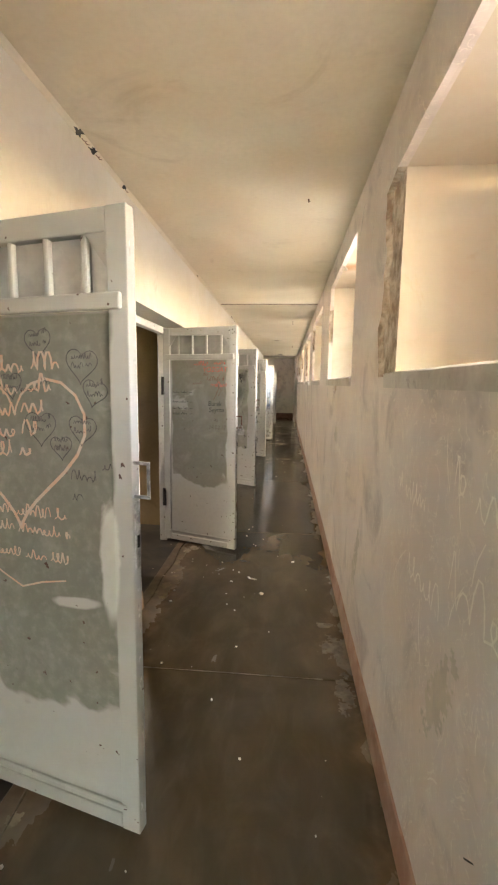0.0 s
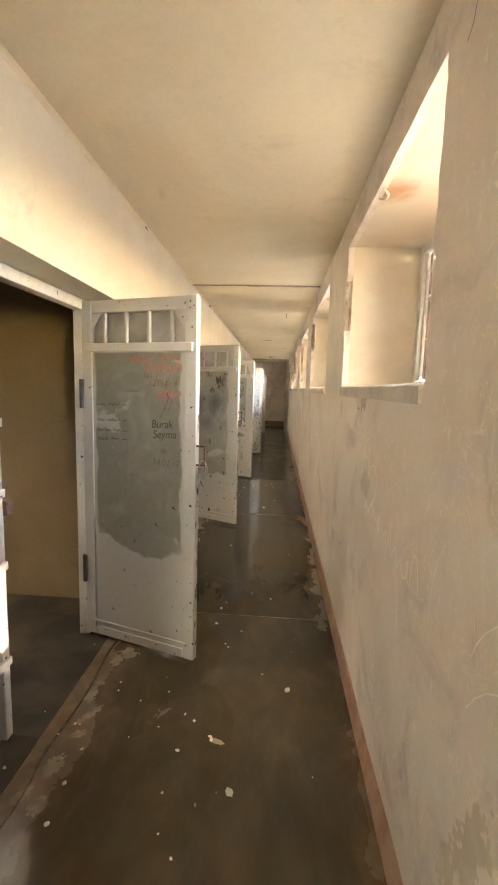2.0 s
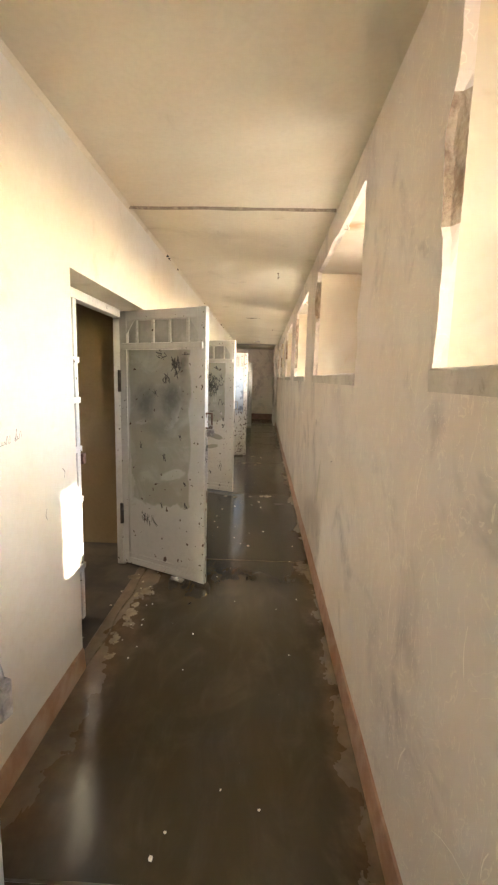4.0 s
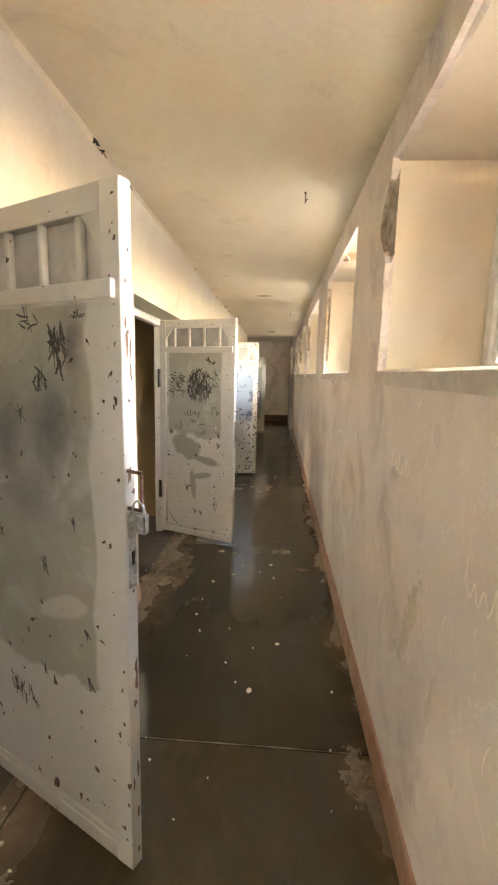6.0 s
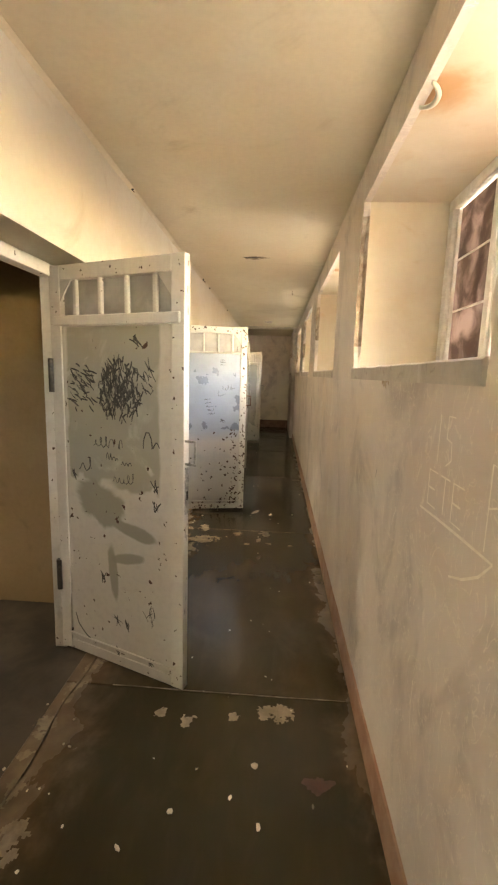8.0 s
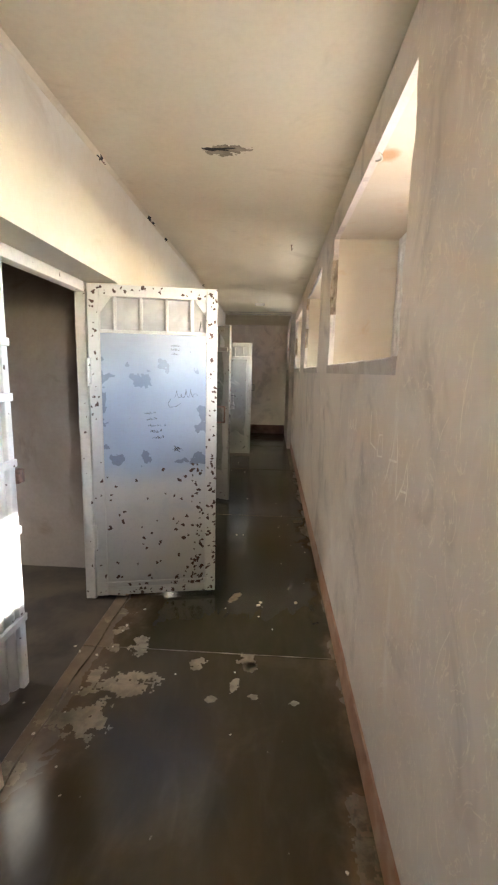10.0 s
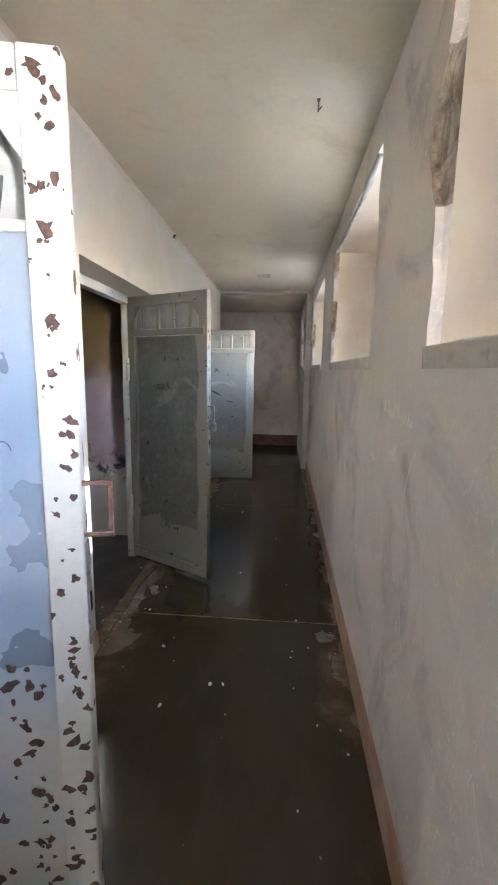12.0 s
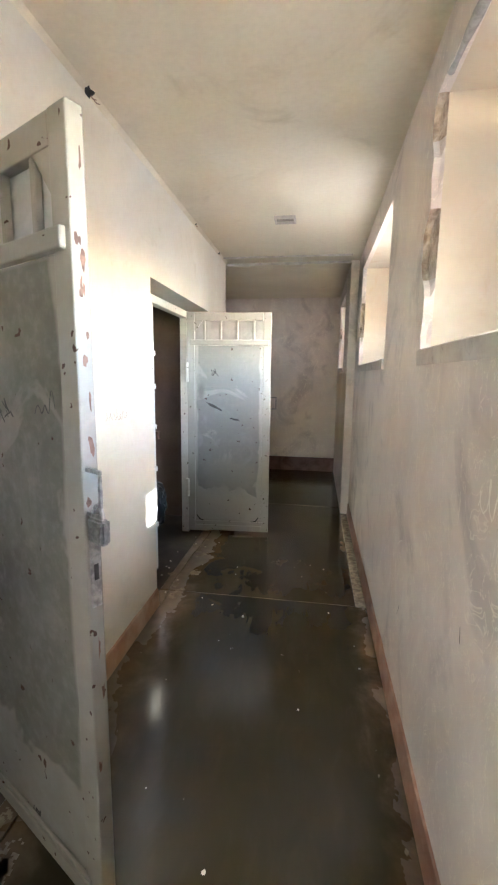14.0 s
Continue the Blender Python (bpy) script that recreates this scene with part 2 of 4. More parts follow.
CELL_DARK = paint_wall("cell_dark_wall", (0.13, 0.085, 0.062), (0.06, 0.042, 0.035), (0.16, 0.11, 0.085), 1.2, 0.8, 0.2)
CELL_FLOOR = plain("cell_floor", (0.030, 0.025, 0.02), (0.085, 0.065, 0.045), 3, 0.45)
OUTSIDE = plain("outer_render", (0.5, 0.42, 0.33), (0.6, 0.52, 0.42), 2, 0.9)
EARTH = plain("dry_earth", (0.26, 0.195, 0.135), (0.36, 0.285, 0.205), 0.4, 0.95)
FRAME = door_paint("frame_paint", (0.58, 0.555, 0.51), (0.58, 0.555, 0.51), (0.5, 0.47, 0.42), 9.0, 4.0, 0.01)
STEEL = plain("worn_steel", (0.22, 0.21, 0.2), (0.42, 0.4, 0.37), 40, 0.4, 0.8)
RUST = plain("rusty_steel", (0.09, 0.05, 0.035), (0.19, 0.11, 0.075), 30, 0.8, 0.2)
WHITE = plain("window_paint", (0.66, 0.63, 0.58), (0.78, 0.76, 0.71), 14, 0.5)
# Near-black colour that paints the shade inside holes, slots and cracks.
DARK = plain("hollow_shade", (0.012, 0.010, 0.008), (0.03, 0.024, 0.018), 30, 0.95)
SILL = paint_wall("sill_plaster", (0.50, 0.44, 0.37), (0.24, 0.20, 0.165), (0.60, 0.55, 0.48), 4, 0.8, 0.5)



def dusty_glass(name, a, c, through_it):
    """Dirty, paint-smeared panes that let light through but no clear view."""
    n = Nodes(name, 0.4)
    tone = n.mix(n.span(n.noise(6, 5, 0.6, 0.6), 0.4, 0.65), a, c)
    t = n.tree.nodes.new("ShaderNodeBsdfTranslucent")
    n.put(tone, t.inputs["Color"])
    n.put(tone, n.b.inputs["Base Color"])
    mixer = n.tree.nodes.new("ShaderNodeMixShader")
    mixer.inputs[0].default_value = through_it
    n.tree.links.new(n.b.outputs[0], mixer.inputs[1])
    n.tree.links.new(t.outputs[0], mixer.inputs[2])
    n.tree.links.new(mixer.outputs[0], n.tree.nodes["Material Output"].inputs["Surface"])
    return n.m


DUSTY = dusty_glass("dusty_glass", (0.24, 0.175, 0.16), (0.40, 0.32, 0.30), 0.7)
# Darker than DUSTY, to let less light in at far windows and cells.
DIM_GLASS = dusty_glass("dim_glass", (0.17, 0.14, 0.125), (0.30, 0.26, 0.24), 0.8)
BROWNED = dusty_glass("browned_glass", (0.085, 0.058, 0.048), (0.27, 0.215, 0.19), 0.4)

# ---- mesh helpers ----


def box(bm, x0, y0, z0, x1, y1, z1, mat=0):
    v = [bm.verts.new(p) for p in ((x0, y0, z0), (x1, y0, z0), (x1, y1, z0), (x0, y1, z0), (x0, y0, z1), (x1, y0, z1), (x1, y1, z1), (x0, y1, z1))]
    out = []
    for f in ((0, 3, 2, 1), (4, 5, 6, 7), (0, 1, 5, 4), (1, 2, 6, 5), (2, 3, 7, 6), (3, 0, 4, 7)):
        face = bm.faces.new([v[i] for i in f])
        face.material_index = mat
        out.append(face)
    return out


def soft_box(x0, y0, z0, x1, y1, z1, r=0.004):
    """A box with rounded edges, as a bmesh of its own."""
    bm = bmesh.new()
    box(bm, x0, y0, z0, x1, y1, z1)
    bmesh.ops.bevel(bm, geom=bm.edges[:], offset=r, segments=2, profile=0.5, affect="EDGES")
    return bm


def mesh_of(name, bm, *mats):
    me = bpy.data.meshes.new(name)
    bmesh.ops.recalc_face_normals(bm, faces=bm.faces[:])
    bm.to_mesh(me)
    bm.free()
    for m in mats:
        me.materials.append(m)
    return me


def thing(name, bm, mats, label, category="", kind="", group=""):
    mats = mats if isinstance(mats, (list, tuple)) else [mats]
    ob = new(name, mesh_of(name, bm, *mats))
    return tagged(ob, label, category, group, kind)


def part(name, bm, material, parent, label=""):
    ob = new(name, mesh_of(name, bm, material))
    ob.parent = parent
    return tagged(ob, label)


def holder(name, m, label, category, group="", kind=""):
    ob = new(name)
    ob.matrix_world = m
    return tagged(ob, label, category, group, kind)


def wob(*p, s=1.0):
    return noise.noise(Vector(p) * s)


# ---- the plan ----
XL, XR, XEND = -0.803, 0.578, 0.495
ZC, SILL_Z, HEAD_Z, XOUT = 2.68, 1.60, 2.50, 1.16
Y0, YEND, YCORNER = -9.0, 19.0, 16.81
# doors: near corner of the opening, hinge (x, y), tip of the leaf (x, y)
DOORS = [
    (-0.92, (-1.0, 0.36), (-0.292, 0.186)),
    (1.71, (-0.998, 2.985), (-0.276, 2.752)),
    (4.33, (-1.0, 5.62), (-0.279, 5.27)),
    (6.945, (-1.0, 8.24), (-0.256, 7.95)),
    (9.40, (-0.97, 10.72), (-0.192, 10.88)),
    (12.21, (-1.0, 13.37), (-0.33, 13.02)),
    (14.668, (-0.985, 15.985), (-0.224, 16.04)),
]
# windows: near edge, far edge, width of the broken plaster at the far edge
WINDOWS = [(-0.85, 0.80, 0.19), (1.79, 3.40, 0.06), (4.39, 6.20, 0.10), (7.01, 8.62, 0.06), (9.54, 11.36, 0.09), (12.16, 13.90, 0.07), (14.82, 16.45, 0.07), (17.55, 18.75, 0.04)]
# broken plaster at the far edge of each window: height, half length, depth
NOTCHES = [(), ((2.14, 0.26, 0.045),), ((2.27, 0.17, 0.12),), ((2.05, 0.42, 0.045),), ((2.17, 0.19, 0.10),), ((1.98, 0.15, 0.10), (2.4, 0.1, 0.05)), ((2.02, 0.16, 0.09),), ((2.1, 0.1, 0.04),)]
WALL_T = 0.27
OPEN_H = 2.075


def left_wall():
    bm = bmesh.new()
    x0, x1 = XL - WALL_T, XL
    y = Y0
    for near, hinge, tip in DOORS:
        far = hinge[1] + 0.075
        box(bm, x0, y, 0, x1, near, ZC + 0.02)
        box(bm, x0, near, OPEN_H, x1, far, ZC + 0.02)
        y = far
    box(bm, x0, y, 0, x1, YCORNER, ZC + 0.02)
    return thing("wall_left", bm, [CREAM], "cream painted plaster corridor wall with door openings and pencil scrawls", "wall", "structure")


def right_wall():
    """The thick outer wall: every window opening has ragged plaster edges and a deep reveal."""
    bm = bmesh.new()
    cuts = [Y0] + [(a[1] + b[0]) / 2 for a, b in zip(WINDOWS, WINDOWS[1:])] + [YEND]
    cuts[7] = 16.86
    nz, ny = 26, 34
    for w, (near, far, chip) in enumerate(WINDOWS):
        ya, yb = cuts[w], cuts[w + 1]
        xi = XEND if w == 7 else XR
        head = HEAD_Z - 0.09 if w == 0 else HEAD_Z
        layers = []
        for layer, (x, jag, c) in enumerate(((xi, 1.0, 1.0), (xi + 0.022, 1.0, 0.9), (xi + 0.036, 0.25, 0.0), (xi + 0.10, 0.0, 0.0), (XOUT, 0.0, 0.0))):
            loop = []
            for k in range(ny):  # sill, near to far
                f = k / ny
                loop.append((x, near + (far - near) * f, SILL_Z + 0.006 * jag * wob(f * 9, w, 3)))
            for k in range(nz):  # far edge, upwards
                f = k / nz
                z = SILL_Z + (head - SILL_Z) * f
                ragged = c * chip * ((0.85 + 0.35 * wob(z * 3.1, w * 5.3, 1) + 0.25 * wob(z * 13, w * 3.1, 2)) if w == 0 else sum(d * max(0.0, 1 - ((z - zc) / h) ** 2) for zc, h, d in NOTCHES[w]) / chip + 0.35 * wob(z * 6, w * 5.3, 1) + 0.4 * wob(z * 14, w * 3.1, 2))
                loop.append((x, far + max(0, ragged) + 0.012 * jag * wob(z * 7, w, 8), z))
            for k in range(ny):  # head, far to near
                f = 1 - k / ny
                low = 0.03 * c * max(0, wob(f * 4, w * 2.7, 5)) * (1 if w in (2, 5) else 0.2)
                loop.append((x, near + (far - near) * f, head + low + 0.006 * jag * wob(f * 8, w, 6)))
            for k in range(nz):  # near edge, downwards
                f = 1 - k / nz
                z = SILL_Z + (head - SILL_Z) * f
                loop.append((x, near - jag * ((0.05 if w in (2, 3, 5) else 0.02) * wob(z * 5, w, 11) + 0.02 * wob(z * 13, w, 12)), z))
            layers.append([bm.verts.new(p) for p in loop])
        count = len(layers[0])
        for a, b, mat in ((0, 1, 1), (1, 2, 1), (2, 3, 2), (3, 4, 2)):
            for k in range(count):
                j = (k + 1) % count
                f = bm.faces.new((layers[a][k], layers[a][j], layers[b][j], layers[b][k]))
                f.material_index = mat if (mat == 2 or (ny <= k < ny + nz and layers[0][k].co.y - far > 0.022)) else 0
        for x, ring, mat in ((xi, layers[0], 0), (XOUT, layers[4], 3)):
            for k in range(count):
                j = (k + 1) % count
                p, q = ring[k].co, ring[j].co
                if k < ny:
                    ends = [(x, q.y, 0), (x, p.y, 0)]
                elif k < ny + nz:
                    ends = [(x, yb, q.z), (x, yb, p.z)]
                elif k < 2 * ny + nz:
                    ends = [(x, q.y, ZC + 0.02), (x, p.y, ZC + 0.02)]
                else:
                    ends = [(x, ya, q.z), (x, ya, p.z)]
                f = bm.faces.new([ring[k], ring[j]] + [bm.verts.new(e) for e in ends])
                f.material_index = mat
            c0, c1, c2, c3 = (ring[i].co.copy() for i in (0, ny, ny + nz, 2 * ny + nz))
            for pts in (((x, ya, 0), (x, c0.y, 0), tuple(c0), (x, ya, c0.z)), ((x, c1.y, 0), (x, yb, 0), (x, yb, c1.z), tuple(c1)), (tuple(c2), (x, yb, c2.z), (x, yb, ZC + 0.02), (x, c2.y, ZC + 0.02)), ((x, ya, c3.z), tuple(c3), (x, c3.y, ZC + 0.02), (x, ya, ZC + 0.02))):
                f = bm.faces.new([bm.verts.new(p) for p in pts])
                f.material_index = mat
    box(bm, XEND, 16.858, 0, XR + 0.01, 16.862, ZC + 0.02, 0)
    box(bm, XR, Y0 - 0.02, 0, XOUT, Y0, ZC + 0.02, 0)
    box(bm, XR, YEND, 0, XOUT, YEND + 0.02, ZC + 0.02, 0)
    return thing("wall_right", bm, [GREY, RAW, REVEAL, OUTSIDE], "thick grey plastered wall with ragged deep window openings and scratched graffiti", "wall", "structure")


left_wall()
right_wall()


def slab(name, x0, y0, z0, x1, y1, z1, mats, label, category):
    bm = bmesh.new()
    box(bm, x0, y0, z0, x1, y1, z1)
    return thing(name, bm, mats, label, category, "structure")


slab("ceiling", -4.2, Y0 - 0.2, ZC, XOUT, YEND + 0.3, ZC + 0.15, CEIL, "cream painted plaster corridor ceiling with smoke stains", "ceiling")
# Unseen closing wall; the doorway is added to hold the fill lamp.
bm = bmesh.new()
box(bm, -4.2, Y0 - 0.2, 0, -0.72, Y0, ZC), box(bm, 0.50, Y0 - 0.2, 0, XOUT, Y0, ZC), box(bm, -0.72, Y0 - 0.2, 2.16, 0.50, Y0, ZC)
thing("wall_back", bm, [CREAM], "unseen plain cream wall with an added doorway for the fill lamp", "wall", "structure")
slab("wall_end", -4.2, YEND, 0, XOUT, YEND + 0.25, ZC, GREY, "grey plaster wall at the end of the corridor", "wall")
# Unseen outer wall; its high openings are made up for the cell lamps.
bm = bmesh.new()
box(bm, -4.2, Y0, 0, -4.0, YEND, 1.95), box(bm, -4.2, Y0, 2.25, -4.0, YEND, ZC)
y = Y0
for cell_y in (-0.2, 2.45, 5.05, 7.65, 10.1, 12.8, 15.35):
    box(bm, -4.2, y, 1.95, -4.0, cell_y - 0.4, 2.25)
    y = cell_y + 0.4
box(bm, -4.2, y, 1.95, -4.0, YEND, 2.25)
# Added panes that weaken sky light from these openings on the corridor wall.
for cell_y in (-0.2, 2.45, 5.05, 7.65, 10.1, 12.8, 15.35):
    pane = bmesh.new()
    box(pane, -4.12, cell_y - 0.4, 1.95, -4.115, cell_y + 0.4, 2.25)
    thing("window_cell_%d" % (cell_y + 2), pane, DIM_GLASS, "dim glass pane in an added, unseen cell window", "window", "structure")
thing("wall_outer", bm, [CELL], "unseen plain outer wall of the cells with added openings for fill lamps", "wall", "structure")
# Unseen roof; its overhang and fascia are added to limit light at the windows.
slab("roof", -4.6, Y0 - 0.6, 2.83, 1.30, YEND + 0.7, 2.95, OUTSIDE, "unseen flat roof slab with an added eave that limits window light", "roof")
slab("added_eave", 1.22, Y0 - 0.6, 2.72, 1.30, YEND + 0.7, 2.829, OUTSIDE, "added fascia that limits window light under the unseen roof edge", "fascia")
slab("ground", -60, -60, -0.6, 160, 90, -0.35, EARTH, "dry sandy ground outside the building", "ground")
slab("floor", -4.2, Y0 - 0.2, -0.34, XOUT, YEND + 0.3, -0.012, JOINT, "cement sub floor with pale joints", "floor")
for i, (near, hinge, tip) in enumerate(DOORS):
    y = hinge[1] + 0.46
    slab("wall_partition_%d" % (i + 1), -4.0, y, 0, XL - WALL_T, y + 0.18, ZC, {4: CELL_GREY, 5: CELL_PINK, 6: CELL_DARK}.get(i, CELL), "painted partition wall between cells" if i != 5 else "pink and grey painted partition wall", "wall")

# floor: cement panels between pale joints
JOINTS = [Y0, -5.8, -3.5, -1.2, 1.085, 3.335, 5.80, 7.99, 10.24, 12.585, 14.87, 17.08, YEND]
fl = bpy.data.objects["floor"]
for i, (a, b) in enumerate(zip(JOINTS, JOINTS[1:])):
    bm = bmesh.new()
    box(bm, -0.86, a + 0.004, -0.012, XR if b < 17 else XEND, b - 0.004, 0.0)
    if b > 16:
        box(bm, -4.0, max(a, YCORNER) + 0.004, -0.012, -0.866, b - 0.004, 0.0)
    bmesh.ops.bevel(bm, geom=[e for e in bm.edges if all(v.co.z > -0.001 for v in e.verts)], offset=0.003, segments=1, affect="EDGES")
    part("panel", bm, FLOOR_CLEAN if i in (6, 8, 9, 11) else FLOOR_HALF if i in (5, 7, 10) else FLOOR_WORN, fl)
bm = bmesh.new()
box(bm, -4.0, Y0, -0.012, -0.8605, YCORNER, -0.003)
part("cell_floor", bm, CELL_FLOOR, fl, "dark dirty cement floor of the cells")

# ---- skirtings ----
def skirting(name, x, run, h, out, mat, label):
    bm = bmesh.new()
    for a, b in run:
        steps = max(2, int((b - a) / 0.12))
        rows = []
        for k in range(steps + 1):
            y = a + (b - a) * k / steps
            top = h + 0.012 * wob(y * 2.5, h, 4) + 0.006 * wob(y * 11, h, 9)
            o = out * (0.5 + 0.25 * wob(y * 3, 2, h))
            rows.append([bm.verts.new((x, y, 0)), bm.verts.new((x + out, y, 0)), bm.verts.new((x + o, y, top * 0.93)), bm.verts.new((x, y, top))])
        for p, q in zip(rows, rows[1:]):
            for i in range(3):
                bm.faces.new((p[i], q[i], q[i + 1], p[i + 1]))
        bm.faces.new(rows[0])
        bm.faces.new(rows[-1])
    return thing(name, bm, mat, label, "skirting", "structure")


slab("baseboard_end", -4.0, YEND - 0.012, 0, XEND, YEND - 0.001, 0.22, plain("dark_red_skirting", (0.10, 0.045, 0.035), (0.16, 0.085, 0.07), 6, 0.7), "dark red painted band at the foot of the end wall", "skirting")
skirting("baseboard_right", XR, [(Y0, 16.85)], 0.13, -0.014, SKIRT, "worn red oxide painted skirting band")
runs, y = [], Y0
for near, hinge, tip in DOORS:
    runs.append((y, near))
    y = hinge[1] + 0.075
runs.append((y, YCORNER))
skirting("baseboard_left", XL, runs, 0.12, 0.016, SKIRT_L, "dusty ochre skirting band with crumbled edge")


# ---- doors ----
HINGE = plain("dark_hinge", (0.03, 0.025, 0.022), (0.07, 0.055, 0.045), 40, 0.6, 0.3)
def leaf(i, hinge, tip):
    h, t = Vector((*hinge, 0)), Vector((*tip, 0))
    d = t - h
    L = d.length
    m = Matrix.Translation((h.x, h.y, 0.03)) @ Matrix.Rotation(math.atan2(d.y, d.x), 4, "Z")
    paint, label = DOOR_LOOK[i]
    door = holder("cell_door", m, label, "door", "cell doors along the corridor")
    H, T, top = 2.03, 0.042, 0.072
    rail_lo, rail_hi = (1.742, 1.79)
    S = 0.07
    bm = soft_box(0, 0, 0, S, T, H)
    part("stile", bm, paint, door)
    part("stile", soft_box(L - S, 0, 0, L, T, H), paint, door)
    part("top_rail", soft_box(S + 0.001, 0.001, H - top, L - S - 0.001, T, H - 0.001), paint, door)
    part("bottom_rail", soft_box(S + 0.001, 0.001, 0.001, L - S - 0.001, T, 0.055), paint, door)
    if i == 4:
        part("middle_rail", soft_box(S + 0.001, 0.004, rail_lo, L - S - 0.001, T, rail_lo + 0.02, 0.003), paint, door)
    else:
        part("middle_rail", soft_box(0.035, -0.014, rail_lo, L - 0.02, 0.012, rail_hi, 0.005), paint, door)
    bm = bmesh.new()
    box(bm, S + 0.001, 0.007, 0.056, L - S - 0.001, 0.013, rail_lo - 0.001)
    panel = part("panel", bm, SKY_TINT_BARE_SHEET if i == 4 else paint, door, "bluish bare sheet, reflected sky put into its blue, chipped white foot" if i == 4 else "")
    bm = bmesh.new()
    box(bm, S + 0.001, 0.030, rail_lo + 0.021, L - S - 0.001, 0.034, H - top - 0.001)
    part("vent_sheet", bm, VENT, door, "dull grey sheet behind the bars")
    inner = L - 2 * S
    for k in range(4):
        x = S + inner * (0.14 + 0.24 * k)
        part("bar", soft_box(x - 0.011, 0.006, rail_lo + 0.015, x + 0.011, 0.028, H - top + 0.004, 0.006), paint, door)
    for s, x in ((1, S), (-1, L - S)):
        bm = bmesh.new()
        pts = [(x, H - top), (x + s * 0.075, H - top), (x, H - top - 0.10)]
        a = [bm.verts.new((px, 0.004, pz)) for px, pz in pts]
        b = [bm.verts.new((px, 0.010, pz)) for px, pz in pts]
        bm.faces.new(a), bm.faces.new(b)
        for k in range(3):
            bm.faces.new((a[k], a[(k + 1) % 3], b[(k + 1) % 3], b[k]))
        part("gusset", bm, paint, door)
    # thin pressed bead along the foot
    part("bead", soft_box(S - 0.02, -0.004, 0.085, L - S + 0.02, 0.006, 0.097, 0.003), paint, door)
    for z in (0.42, 1.50):
        bm = bmesh.new()
        bmesh.ops.create_cone(bm, cap_ends=True, segments=12, radius1=0.017, radius2=0.017, depth=0.17, matrix=Matrix.Translation((-0.004, 0.002, z)))
        part("hinge", bm, HINGE if i in (0, 1, 2, 3) else FRAME, door, "dark steel hinge" if i < 4 else "")
    hasp(i, door, L, T)
    return door, L


def hasp(i, door, L, T):
    """Hasp on the free edge with a keep plate and, on some doors, a padlock."""
    z = {0: 1.24, 1: 1.19, 2: 1.24, 3: 1.18, 4: 1.24, 5: 1.21, 6: 1.23}[i]
    part("strike_plate", soft_box(L, 0.008, z - 0.29, L + 0.004, T - 0.006, z - 0.07, 0.0015), STEEL, door, "bright worn lock plate on the edge")
    part("lock_slot", soft_box(L + 0.004, 0.016, z - 0.22, L + 0.006, T - 0.014, z - 0.18, 0.0008), DARK, door, "dark key slot")
    # staple: a rectangular steel loop standing out from the edge
    bm = bmesh.new()
    w, hgt = 0.058, 0.115
    for a in ((0, -hgt / 2, w, -hgt / 2 + 0.011), (0, hgt / 2 - 0.011, w, hgt / 2), (w - 0.011, -hgt / 2 + 0.011, w, hgt / 2 - 0.011)):
        box(bm, L + a[0], 0.006, z + a[1], L + a[2], 0.012, z + a[3])
    bmesh.ops.bevel(bm, geom=bm.edges[:], offset=0.0015, segments=1, affect="EDGES")
    part("hasp", bm, RUST if i in (1, 2, 4) else STEEL, door, "rust-browned steel hasp loop" if i in (1, 2, 4) else "worn steel hasp loop")
    if i in (1, 2, 5):
        bm = bmesh.new()
        box(bm, L + 0.012, -0.004, z - 0.115, L + 0.07, 0.022, z - 0.055)
        bmesh.ops.bevel(bm, geom=bm.edges[:], offset=0.006, segments=2, affect="EDGES")
        lock = part("padlock", bm, STEEL, door, "closed steel padlock hanging in the hasp")
        bm = bmesh.new()
        n, r = 14, 0.0045
        rings = []
        for k in range(n + 1):
            a = math.pi * k / n
            c = Vector((L + 0.041 - 0.019 * math.cos(a), 0.009, z - 0.055 + 0.03 * math.sin(a)))
            nrm = Vector((-math.cos(a), 0, math.sin(a)))
            rings.append([bm.verts.new(c + r * (math.cos(q) * nrm + math.sin(q) * Vector((0, 1, 0)))) for q in [math.tau * j / 8 for j in range(8)]])
        for p, q in zip(rings, rings[1:]):
            for j in range(8):
                bm.faces.new((p[j], p[(j + 1) % 8], q[(j + 1) % 8], q[j]))
        part("shackle", bm, STEEL, lock)


def frame_of(i, near, hinge):
    """Steel frame in the opening: posts, head, and the fixed ribbed side panel with straps."""
    hy, fx = hinge[1] + 0.012, -1.0
    latch = hy - 0.80
    fr = holder("door_frame", Matrix.Translation((fx, hy, 0)), "pale painted steel door frame with a ribbed side panel", "door frame", "steel frames in the cell openings", "structure")
    y0, y1 = near + 0.002 - hy, latch - hy
    part("hinge_post", soft_box(-0.055, 0.004, 0, 0.012, 0.060, OPEN_H - 0.002, 0.004), FRAME, fr)
    part("latch_post", soft_box(-0.055, y1 - 0.045, 0, 0.006, y1, OPEN_H - 0.002, 0.004), FRAME, fr)
    part("head", soft_box(-0.055, y0, OPEN_H - 0.062, 0.010, 0.003, OPEN_H - 0.003, 0.004), FRAME, fr)
    end = y1 - 0.046
    bm = bmesh.new()
    box(bm, -0.045, y0, 0.02, -0.035, end, OPEN_H - 0.063)
    part("side_sheet", bm, FRAME, fr)
    n = max(2, round((end - y0) / 0.085))
    for k in range(n):
        y = y0 + (end - y0) * (k + 0.5) / n
        bm = bmesh.new()
        bmesh.ops.create_cone(bm, cap_ends=True, segments=14, radius1=0.026, radius2=0.026, depth=OPEN_H - 0.14, matrix=Matrix.Translation((-0.022, y, 0.035 + (OPEN_H - 0.14) / 2)))
        for f in bm.faces:
            f.smooth = len(f.verts) == 4
